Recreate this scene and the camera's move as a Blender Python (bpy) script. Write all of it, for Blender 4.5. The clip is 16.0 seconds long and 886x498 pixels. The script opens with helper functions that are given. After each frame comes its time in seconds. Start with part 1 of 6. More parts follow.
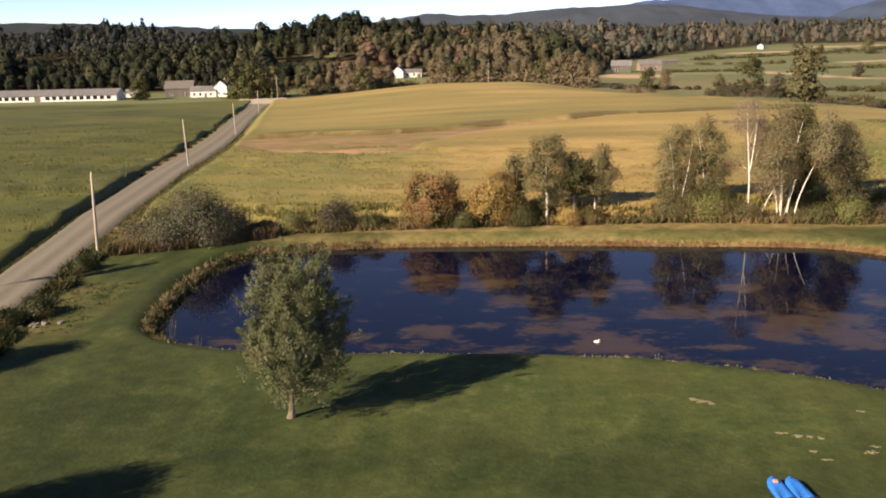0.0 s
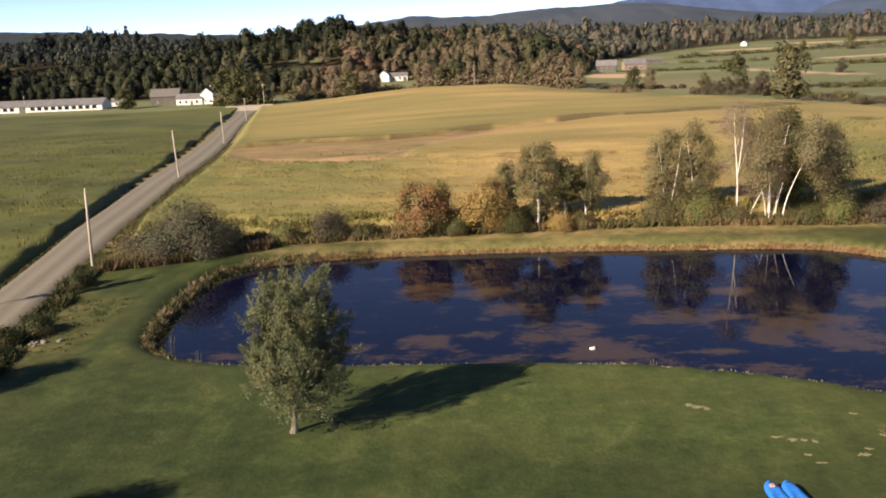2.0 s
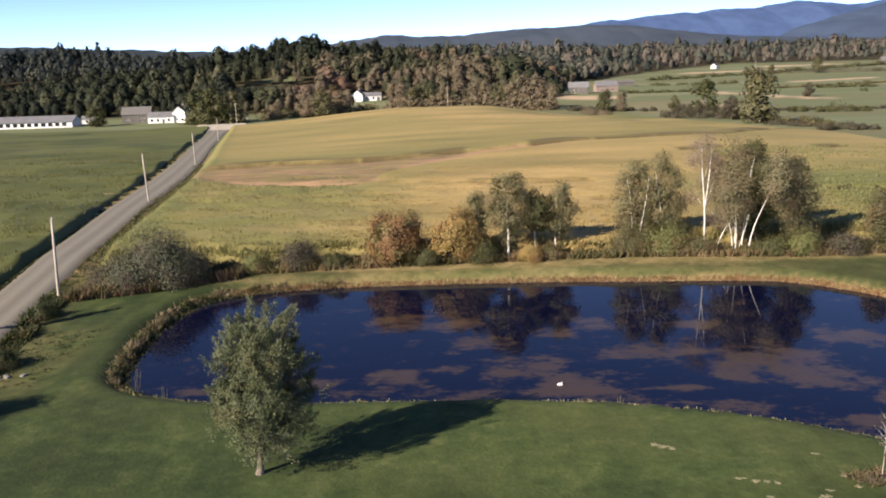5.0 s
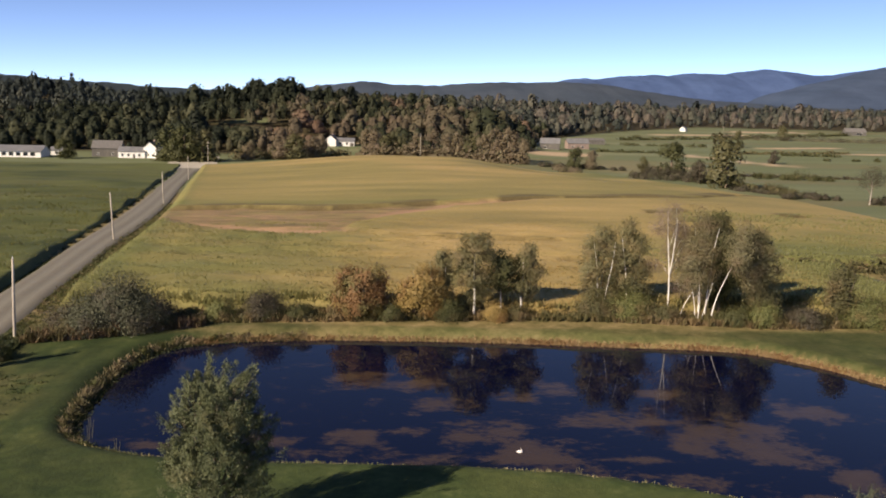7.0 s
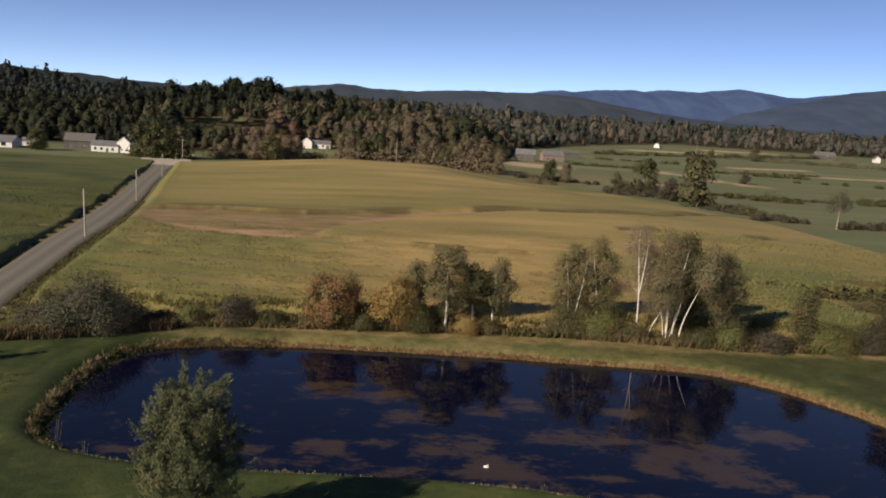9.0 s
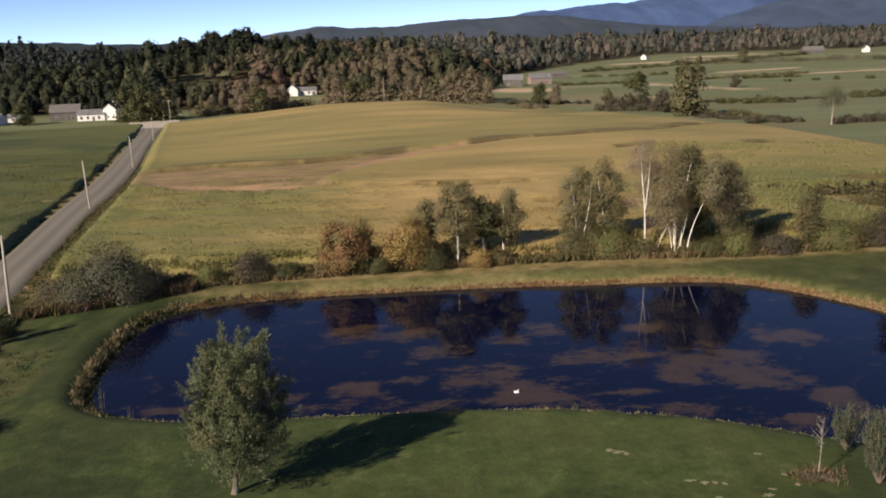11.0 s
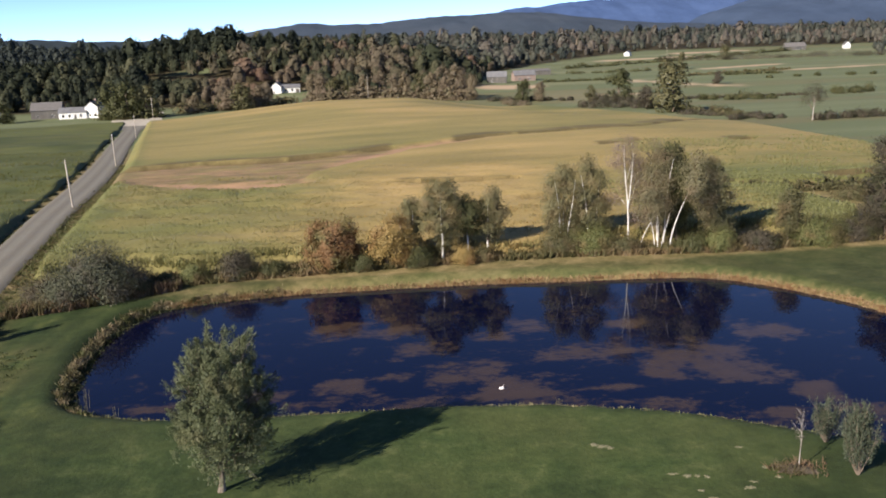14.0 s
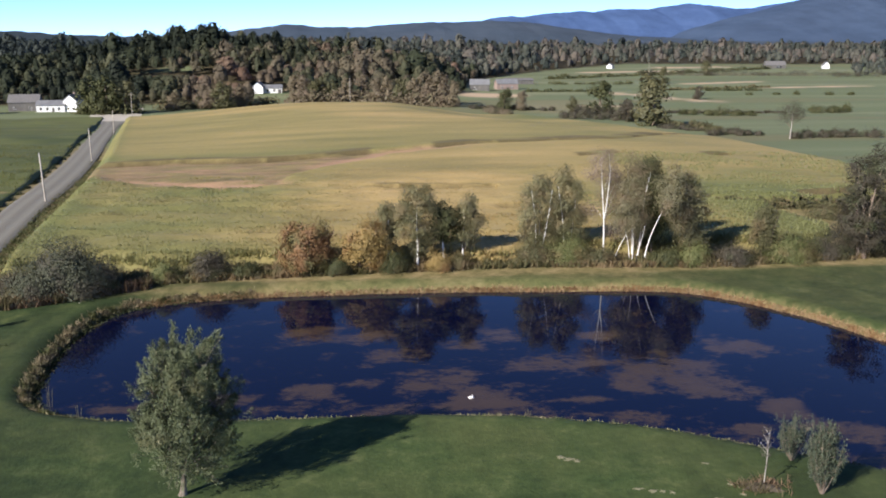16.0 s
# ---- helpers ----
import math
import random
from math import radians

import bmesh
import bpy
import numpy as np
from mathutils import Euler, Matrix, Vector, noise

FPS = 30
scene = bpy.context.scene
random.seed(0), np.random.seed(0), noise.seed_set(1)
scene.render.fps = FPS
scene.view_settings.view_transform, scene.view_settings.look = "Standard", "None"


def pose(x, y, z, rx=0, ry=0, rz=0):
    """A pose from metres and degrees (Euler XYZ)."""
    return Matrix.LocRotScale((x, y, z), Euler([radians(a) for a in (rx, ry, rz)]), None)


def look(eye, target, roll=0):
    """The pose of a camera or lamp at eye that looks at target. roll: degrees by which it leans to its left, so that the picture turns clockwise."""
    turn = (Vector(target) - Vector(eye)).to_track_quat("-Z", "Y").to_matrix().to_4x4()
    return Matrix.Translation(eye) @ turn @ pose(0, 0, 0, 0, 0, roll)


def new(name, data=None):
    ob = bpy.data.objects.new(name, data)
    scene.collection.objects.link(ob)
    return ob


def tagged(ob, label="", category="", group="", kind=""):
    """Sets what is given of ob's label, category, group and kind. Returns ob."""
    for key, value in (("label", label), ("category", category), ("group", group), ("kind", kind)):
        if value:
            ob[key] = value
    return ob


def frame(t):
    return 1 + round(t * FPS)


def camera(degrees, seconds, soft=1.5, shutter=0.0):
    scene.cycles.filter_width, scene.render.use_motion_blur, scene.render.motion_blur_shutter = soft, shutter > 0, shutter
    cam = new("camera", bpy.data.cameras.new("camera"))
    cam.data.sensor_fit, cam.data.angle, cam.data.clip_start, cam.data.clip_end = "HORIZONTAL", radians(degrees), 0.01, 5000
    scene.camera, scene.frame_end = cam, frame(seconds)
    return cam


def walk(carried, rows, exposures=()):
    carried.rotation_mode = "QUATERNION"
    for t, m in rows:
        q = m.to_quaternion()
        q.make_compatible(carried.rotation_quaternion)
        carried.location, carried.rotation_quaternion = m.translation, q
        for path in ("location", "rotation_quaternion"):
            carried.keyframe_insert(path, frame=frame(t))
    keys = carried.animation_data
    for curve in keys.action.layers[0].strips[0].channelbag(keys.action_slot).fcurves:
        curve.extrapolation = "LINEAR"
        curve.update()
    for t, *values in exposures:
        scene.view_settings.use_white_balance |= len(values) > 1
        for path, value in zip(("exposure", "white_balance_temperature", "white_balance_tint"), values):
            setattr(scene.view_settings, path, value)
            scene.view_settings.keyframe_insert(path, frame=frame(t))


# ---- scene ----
cam = camera(52.4, 16.0, soft=1.9)
PATH = [
    (0, (0.286, -0.007, 17.655), (0.162, 1.931, 17.177), -1.3),
    (0.5, (0.134, -0.221, 17.846), (0.013, 1.721, 17.382), -1.6),
    (1, (0.067, -0.363, 17.995), (-0.051, 1.579, 17.533), -2.1),
    (1.5, (-0.049, -0.538, 18.12), (-0.151, 1.403, 17.648), -2.2),
    (2, (-0.073, -0.508, 18.365), (-0.172, 1.432, 17.89), -2.3),
    (2.5, (-0.081, -0.558, 18.495), (-0.18, 1.386, 18.038), -2.7),
    (3, (-0.032, -0.583, 18.691), (-0.121, 1.358, 18.217), -2.5),
    (3.5, (0.026, -0.559, 18.844), (-0.047, 1.378, 18.351), -2.1),
    (4, (0.121, -0.485, 19.081), (0.063, 1.46, 18.62), -1.7),
    (6.5, (0.248, -0.326, 20.011), (0.249, 1.63, 19.596), -1.3),
    (7, (0.225, -0.284, 20.289), (0.26, 1.687, 19.954), 1.4),
    (7.5, (0.148, -0.488, 20.382), (0.168, 1.469, 19.972), -1.5),
    (8, (0.265, -0.526, 20.745), (0.301, 1.427, 20.316), -1.0),
    (8.5, (0.136, -0.68, 20.769), (0.221, 1.293, 20.456), 3.7),
    (9, (-0.042, -0.867, 20.959), (0.055, 1.105, 20.64), 3.9),
    (9.5, (-0.418, -1.24, 20.92), (-0.344, 0.71, 20.483), -1.2),
    (12, (-1.105, -2.051, 21.637), (-0.996, -0.109, 21.173), -2.0),
    (12.5, (-1.127, -2.108, 21.632), (-1.007, -0.166, 21.17), -2.1),
    (13, (-1.105, -2.168, 21.644), (-0.977, -0.227, 21.177), -2.3),
    (13.5, (-1.073, -2.185, 21.642), (-0.943, -0.245, 21.174), -2.2),
    (14, (-1.034, -2.213, 21.49), (-0.9, -0.273, 21.02), -2.0),
    (14.5, (-0.9, -2.19, 21.516), (-0.756, -0.253, 21.039), -1.7),
    (15, (-0.772, -2.105, 21.523), (-0.617, -0.167, 21.051), -1.4),
    (15.5, (-0.77, -1.982, 21.636), (-0.602, -0.048, 21.157), -0.6),
    (16, (-0.727, -1.931, 21.498), (-0.544, 0.008, 21.04), 0.1),
]
EXPOSURES = [(0, 0.96, 8200, 19), (2, 1.0, 7700, 18), (4, 1.05, 6800, 17), (6.5, 0.88, 6600, 18), (7, 0.6, 7200, 17), (7.5, 0.22, 6900, 13), (8, 0.42, 6750, 15),
             (8.5, 0.42, 7100, 17), (9, 0.07, 7150, 16), (9.5, 0.04, 7100, 17), (12, 0.75, 6800, 17), (14, 0.84, 6250, 15), (16, 0.9, 5800, 14)]
walk(cam, [(t, look(eye, target, roll)) for t, eye, target, roll in PATH], EXPOSURES)


# ---- light ----
SUN_AWAY = Vector((0.765, 0.644, 0)).normalized()
ELEVATION = 29.0
world = bpy.data.worlds.new("world")
scene.world = world
world.use_nodes = True
wn = world.node_tree.nodes
sky = wn.new("ShaderNodeTexSky")
sky.sky_type = "NISHITA"
sky.sun_disc = False
sky.sun_elevation = radians(ELEVATION)
sky.sun_rotation = math.atan2(-SUN_AWAY.x, -SUN_AWAY.y)
sky.air_density, sky.dust_density, sky.ozone_density = 0.25, 0.0, 2.8
wn["Background"].inputs["Strength"].default_value = 0.142
world.node_tree.links.new(sky.outputs["Color"], wn["Background"].inputs["Color"])
sun = new("sun", bpy.data.lights.new("sun", "SUN"))
sun.data.energy, sun.data.angle, sun.data.color = 5.25, radians(0.6), (1.0, 0.90, 0.74)
c = math.cos(radians(ELEVATION))
sun.matrix_world = look((0, 0, 60), (SUN_AWAY.x * c, SUN_AWAY.y * c, 60 - math.sin(radians(ELEVATION))))

# ---- land form ----
rng = np.random.default_rng(7)


def smooth(a, b, v):
    t = np.clip((v - a) / (b - a), 0, 1)
    return t * t * (3 - 2 * t)


def curve_points(pts, steps, closed=False):
    """Points along a smooth curve through pts."""
    p = np.array(pts, float)
    n, out = len(p), []
    for i in range(n if closed else n - 1):
        if closed:
            a, b, c2, d = p[i - 1], p[i], p[(i + 1) % n], p[(i + 2) % n]
        else:
            a, b, c2, d = p[max(i - 1, 0)], p[i], p[i + 1], p[min(i + 2, n - 1)]
        for s in range(steps):
            t = s / steps
            out.append(0.5 * (2 * b + (c2 - a) * t + (2 * a - 5 * b + 4 * c2 - d) * t * t + (3 * b - a - 3 * c2 + d) * t ** 3))
    if not closed:
        out.append(p[-1])
    return np.array(out)


def vnoise(x, y, seed=0):
    """Smooth random waves of unit wavelength, -1 to 1."""
    x, y = np.asarray(x, float), np.asarray(y, float)
    table = np.random.default_rng(900 + seed).uniform(-1, 1, (64, 64))
    i, j = np.floor(x).astype(int), np.floor(y).astype(int)
    u, v = x - i, y - j
    u, v = u * u * (3 - 2 * u), v * v * (3 - 2 * v)
    a, b = table[i % 64, j % 64], table[(i + 1) % 64, j % 64]
    c2, d = table[i % 64, (j + 1) % 64], table[(i + 1) % 64, (j + 1) % 64]
    return (a * (1 - u) + b * u) * (1 - v) + (c2 * (1 - u) + d * u) * v


ROAD = curve_points([(-20, -60), (-25, 0), (-31.2, 42), (-33.6, 56), (-35.9, 70), (-37.6, 80), (-40.9, 98), (-46.0, 124), (-52.4, 160),
                     (-61.2, 203), (-73.3, 257), (-84, 307), (-98.5, 373), (-112, 430), (-120, 470)], 6)


def road_x(y):
    return np.interp(y, ROAD[:, 1], ROAD[:, 0])


def land(x, y):
    """Height of the open land: a level lawn, then a long slope down into the valley, with a swell under the big field."""
    v = 0.3 - 0.042 * np.clip(y - 85, 0, 340)
    near_x, far_x = np.interp(y, [230, 330], [52, 6]), np.interp(y, [230, 330], [108, 58])
    rise = smooth(0, 85, x - road_x(y)) * (1 - smooth(0, 1, (x - near_x) / (far_x - near_x))) * (1 - smooth(375, 455, y))
    v = v + 0.02 * np.clip(y - 85, 0, 300) * rise
    v = v + 20 * np.exp(-((x + 104) / 112) ** 2 - ((y - 735) / 95) ** 2)
    v = v + 23 * np.exp(-((x + 405) / 105) ** 2 - ((y - 960) / 140) ** 2) + 9 * np.exp(-((x + 620) / 150) ** 2 - ((y - 960) / 170) ** 2)
    v = v + 0.35 * smooth(-3.2, -4.2, x - road_x(y)) * (1 - smooth(330, 395, y))
    v = v + 6 * smooth(500, 640, y) * smooth(90, 20, x) * smooth(-330, -140, x)
    return v + 10 * smooth(700, 1600, y)


SHORE = curve_points([(-21.9, 56.5), (-21.4, 53.0), (-20.0, 50.4), (-17.2, 48.9), (-12.5, 47.8), (-4.2, 47.7), (3.2, 47.4), (8.9, 46.7),
                      (15.9, 44.5), (20.9, 41.6), (26.8, 38.2), (33.0, 36.2), (39.5, 38.2), (42.5, 46.0), (40.6, 53.5), (38.1, 58.4),
                      (35.2, 64.6), (30.5, 70.5), (25.5, 73.2), (14.8, 74.0), (7.3, 74.5), (-7.6, 74.4), (-15.6, 73.3), (-20.2, 71.0),
                      (-22.0, 66.0), (-22.3, 61.0)], 8, True)
WATER = -0.5


def shore_distance(x, y):
    """Distance to the shore, negative on the water."""
    px, py = np.asarray(x, float), np.asarray(y, float)
    best, inside = np.full(px.shape, 1e9), np.zeros(px.shape, bool)
    for a, b in zip(SHORE, np.roll(SHORE, -1, 0)):
        e = b - a
        t = np.clip(((px - a[0]) * e[0] + (py - a[1]) * e[1]) / (e @ e), 0, 1)
        best = np.minimum(best, np.hypot(px - a[0] - t * e[0], py - a[1] - t * e[1]))
        inside ^= ((a[1] > py) != (b[1] > py)) & (px < a[0] + (py - a[1]) * e[0] / (e[1] if e[1] else 1e-9))
    return np.where(inside, -best, best)


def ground_z(x, y):
    """The ground itself: the land with the pond's basin, the ditches and small unevenness."""
    x, y = np.asarray(x, float), np.asarray(y, float)
    z = land(x, y)
    d = shore_distance(x, y)
    bank = WATER + np.where(d > 0, 0.75 * d, 0.35 * np.maximum(d, -5))
    z = np.where(d < 1.3, np.minimum(z, bank), z)
    off = np.abs(x - road_x(y))
    z = z - np.where(x < road_x(y), 0.3, 0.08) * np.exp(-((off - 3.4) / 0.7) ** 2) * (y < 400) + 0.12 * (off < 2.6)
    lumps = 0.06 * np.sin(x * 0.31 + 1.3 * np.sin(y * 0.17)) * np.sin(y * 0.27 + 0.8) * smooth(2, 6, d)
    return z + lumps


def gz(x, y):
    return float(ground_z(np.array([x]), np.array([y]))[0])


# ---- mesh helpers ----
def link_mesh(name, me, mats, parent=None, label="", shade=False):
    for m in mats if isinstance(mats, (list, tuple)) else [mats]:
        me.materials.append(m)
    if shade:
        me.polygons.foreach_set("use_smooth", np.ones(len(me.polygons), bool))
    ob = new(name, me)
    if parent is not None:
        ob.parent = parent
    if label:
        ob["label"] = label
    return ob


def raw_mesh(name, verts, faces):
    """A mesh from arrays: verts (n, 3); faces (m, 3) or (m, 4)."""
    me = bpy.data.meshes.new(name)
    v, f = np.asarray(verts, np.float32), np.asarray(faces, np.int32)
    k = f.shape[1]
    me.vertices.add(len(v)), me.loops.add(f.size), me.polygons.add(len(f))
    me.vertices.foreach_set("co", v.ravel())
    me.loops.foreach_set("vertex_index", f.ravel())
    me.polygons.foreach_set("loop_start", np.arange(len(f), dtype=np.int32) * k)
    me.polygons.foreach_set("loop_total", np.full(len(f), k, np.int32))
    me.update(calc_edges=True)
    return me


def quads_mesh(name, q):
    """A mesh of loose quads, q (n, 4, 3)."""
    q = np.asarray(q, np.float32)
    return raw_mesh(name, q.reshape(-1, 3), np.arange(len(q) * 4).reshape(-1, 4))


def part(name, bm, material, parent=None, label="", shade=False):
    me = bpy.data.meshes.new(name)
    bm.to_mesh(me)
    bm.free()
    return link_mesh(name, me, material, parent, label, shade)


def box(bm, x0, y0, z0, x1, y1, z1, bevel=0.0):
    r = bmesh.ops.create_cube(bm, size=1, matrix=Matrix.Translation(((x0 + x1) / 2, (y0 + y1) / 2, (z0 + z1) / 2)) @ Matrix.Diagonal((x1 - x0, y1 - y0, z1 - z0, 1)))
    if bevel:
        bmesh.ops.bevel(bm, geom=list({e for v in r["verts"] for e in v.link_edges}), offset=bevel, segments=1, affect="EDGES")


def tubes(paths, sides=6):
    """Tapered tubes; each path is a list of (point, radius). Gives verts and quad faces."""
    V, F, n = [], [], 0
    ring = [(math.cos(2 * math.pi * i / sides), math.sin(2 * math.pi * i / sides)) for i in range(sides)]
    for path in paths:
        for i, (p, r) in enumerate(path):
            a, b = path[max(i - 1, 0)][0], path[min(i + 1, len(path) - 1)][0]
            d = (Vector(b) - Vector(a)).normalized()
            s = d.orthogonal().normalized()
            u = d.cross(s)
            for cx, cy in ring:
                V.append(tuple(Vector(p) + s * (cx * r) + u * (cy * r)))
            if i:
                for k in range(sides):
                    F.append((n - sides + k, n - sides + (k + 1) % sides, n + (k + 1) % sides, n + k))
            n += sides
    return V, F


def leaf_quads(rg, centres, spread, per, size, ratio=0.5, droop=0.0, outward=None, stray=0.42):
    """Small leaves scattered about each centre; ratio: width to length; outward: the way that the leaves of a clump face."""
    c = np.repeat(np.asarray(centres, float), per, 0)
    n = len(c)
    off = rg.normal(size=(n, 3)) * np.asarray(spread)
    p = c + off
    a = rg.normal(size=(n, 3))
    a[:, 2] -= droop
    if outward is not None:
        face = np.repeat(np.asarray(outward, float), per, 0) + 0.35 * off / (np.abs(off).max() + 1e-9) + stray * rg.normal(size=(n, 3))
        face /= np.linalg.norm(face, axis=1)[:, None] + 1e-9
        a -= face * (a * face).sum(1)[:, None]
    a /= np.linalg.norm(a, axis=1)[:, None] + 1e-9
    b = np.cross(a, face if outward is not None else rg.normal(size=(n, 3)))
    b /= np.linalg.norm(b, axis=1)[:, None] + 1e-9
    s = size * rg.uniform(0.6, 1.3, n)[:, None]
    return np.stack([p - a * s, p + b * s * ratio, p + a * s, p - b * s * ratio], 1)


# ---- materials ----
def material(name, rough=0.8, metal=0.0, spec=0.4):
    m = bpy.data.materials.new(name)
    m.use_nodes = True
    b = m.node_tree.nodes["Principled BSDF"]
    b.inputs["Roughness"].default_value = rough
    b.inputs["Metallic"].default_value = metal
    b.inputs["Specular IOR Level"].default_value = spec
    return m, m.node_tree.nodes, m.node_tree.links, b


def node(ns, kind, **inputs):
    n = ns.new(kind)
    for k, v in inputs.items():
        n.inputs[k.replace("_", " ")].default_value = v
    return n


def ramp(ns, ls, source, stops):
    r = ns.new("ShaderNodeValToRGB")
    e = r.color_ramp.elements
    while len(e) < len(stops):
        e.new(0.5)
    for el, (pos, col) in zip(e, stops):
        el.position, el.color = pos, (*col, 1)
    ls.new(source, r.inputs["Fac"])
    return r.outputs["Color"]


def mixed(ns, ls, fac, a, b, mode="MIX"):
    m = ns.new("ShaderNodeMix")
    m.data_type, m.blend_type = "RGBA", mode
    for src, key in ((fac, 0), (a, 6), (b, 7)):
        if isinstance(src, (int, float)):
            m.inputs[key].default_value = src
        elif isinstance(src, tuple):
            m.inputs[key].default_value = (*src, 1)
        else:
            ls.new(src, m.inputs[key])
    return m.outputs[2]


def noise_fac(ns, ls, scale, detail=4.0, stretch=(1, 1, 1), turn=0.0, rough=0.55):
    tc = ns.new("ShaderNodeTexCoord")
    mp = ns.new("ShaderNodeMapping")
    mp.inputs["Scale"].default_value = stretch
    mp.inputs["Rotation"].default_value = (0, 0, turn)
    n = node(ns, "ShaderNodeTexNoise", Scale=scale, Detail=detail, Roughness=rough)
    ls.new(tc.outputs["Object"], mp.inputs["Vector"])
    ls.new(mp.outputs["Vector"], n.inputs["Vector"])
    return n.outputs["Fac"]


def relief(ns, ls, b, height, strength, distance):
    n = node(ns, "ShaderNodeBump", Strength=strength, Distance=distance)
    ls.new(height, n.inputs["Height"])
    ls.new(n.outputs["Normal"], b.inputs["Normal"])


def leaves(name, dark, light, other=None, share=0.3, through_light=0.34, tint=None, drift=0.55):
    """Foliage: each leaf has its own shade, with drifts of a second tint, and lets some light through."""
    m, ns, ls, b = material(name, 0.6, 0, 0.25)
    geo = ns.new("ShaderNodeNewGeometry")
    col = ramp(ns, ls, geo.outputs["Random Per Island"], [(0.0, dark), (1.0, light)])
    if other:
        fac = ramp(ns, ls, noise_fac(ns, ls, drift, 2), [(0.62 - share * 0.5, (0, 0, 0)), (0.78 - share * 0.5, (1, 1, 1))])
        col = mixed(ns, ls, fac, col, other)
    if tint:
        a = ns.new("ShaderNodeAttribute")
        a.attribute_name = "green"
        col = mixed(ns, ls, a.outputs["Fac"], col, tint)
    ls.new(col, b.inputs["Base Color"])
    tr = ns.new("ShaderNodeBsdfTranslucent")
    ls.new(col, tr.inputs["Color"])
    mx = ns.new("ShaderNodeMixShader")
    mx.inputs[0].default_value = through_light
    ls.new(b.outputs[0], mx.inputs[1]), ls.new(tr.outputs[0], mx.inputs[2])
    ls.new(mx.outputs[0], ns["Material Output"].inputs["Surface"])
    return m


def speckled(name, a, b_col, scale, rough=0.85, bump=0.3, distance=0.02, stretch=(1, 1, 1), spec=0.3, metal=0.0):
    m, ns, ls, b = material(name, rough, metal, spec)
    f1, f2 = noise_fac(ns, ls, scale, 6, stretch), noise_fac(ns, ls, scale * 7, 4, stretch)
    col = mixed(ns, ls, ramp(ns, ls, f1, [(0.3, (0, 0, 0)), (0.7, (1, 1, 1))]), a, b_col)
    col = mixed(ns, ls, 0.5, col, ramp(ns, ls, f2, [(0.3, (0.55, 0.55, 0.55)), (0.7, (1.3, 1.3, 1.3))]), "MULTIPLY")
    ls.new(col, b.inputs["Base Color"])
    if bump:
        relief(ns, ls, b, f2, bump, distance)
    return m


def make_ground_material():
    m, ns, ls, b = material("ground_cover", 0.9, 0, 0.2)
    big, mid, fine = noise_fac(ns, ls, 0.13, 5), noise_fac(ns, ls, 0.55, 8, rough=0.68), noise_fac(ns, ls, 5.0, 6)
    lawn = ramp(ns, ls, mid, [(0.25, (0.016, 0.027, 0.008)), (0.42, (0.028, 0.0455, 0.014)), (0.55, (0.038, 0.056, 0.018)), (0.72, (0.068, 0.082, 0.032))])
    lawn = mixed(ns, ls, ramp(ns, ls, big, [(0.42, (0, 0, 0)), (0.62, (0.6, 0.6, 0.6))]), lawn, (0.050, 0.061, 0.021))
    stripes = noise_fac(ns, ls, 0.5, 3, (1.0, 0.07, 1), 0.5)
    lawn = mixed(ns, ls, 0.4, lawn, ramp(ns, ls, stripes, [(0.35, (0.6, 0.65, 0.6)), (0.65, (1.25, 1.2, 1.15))]), "MULTIPLY")
    # brighter middle and dimmer sides of the view, put into the lawn's colour
    lawn_light = ns.new("ShaderNodeAttribute")
    lawn_light.attribute_name = "dry"
    lawn = mixed(ns, ls, lawn_light.outputs["Fac"], mixed(ns, ls, 1.0, lawn, (0.77, 0.82, 0.76), "MULTIPLY"), mixed(ns, ls, 1.0, lawn, (1.42, 1.36, 1.25), "MULTIPLY"))
    tyre = ns.new("ShaderNodeAttribute")
    tyre.attribute_name = "mown"
    lawn = mixed(ns, ls, tyre.outputs["Fac"], lawn, mixed(ns, ls, 1.0, lawn, (1.75, 1.55, 1.42), "MULTIPLY"))
    far = noise_fac(ns, ls, 0.012, 5, (0.22, 1.9, 1), 0.08)
    meadow = ramp(ns, ls, far, [(0.36, (0.142, 0.136, 0.066)), (0.44, (0.116, 0.136, 0.064)), (0.56, (0.138, 0.156, 0.076)), (0.70, (0.195, 0.190, 0.105))])
    rough_grass = ramp(ns, ls, mid, [(0.3, (0.09, 0.082, 0.028)), (0.5, (0.18, 0.145, 0.06)), (0.7, (0.27, 0.205, 0.10))])
    floor_col = ramp(ns, ls, mid, [(0.3, (0.03, 0.025, 0.012)), (0.7, (0.07, 0.055, 0.025))])
    att = [ns.new("ShaderNodeAttribute") for _ in range(4)]
    for a, nm in zip(att, ("rough", "meadow", "woods", "hay")):
        a.attribute_name = nm
    col = mixed(ns, ls, att[0].outputs["Fac"], lawn, rough_grass)
    col = mixed(ns, ls, att[1].outputs["Fac"], col, meadow)
    col = mixed(ns, ls, att[3].outputs["Fac"], col, (0.42, 0.31, 0.20))
    col = mixed(ns, ls, att[2].outputs["Fac"], col, floor_col)
    col = mixed(ns, ls, 0.45, col, ramp(ns, ls, noise_fac(ns, ls, 2.2, 9, rough=0.75), [(0.3, (0.62, 0.62, 0.62)), (0.7, (1.38, 1.38, 1.38))]), "MULTIPLY")
    ls.new(col, b.inputs["Base Color"])
    relief(ns, ls, b, fine, 0.6, 0.06)
    return m


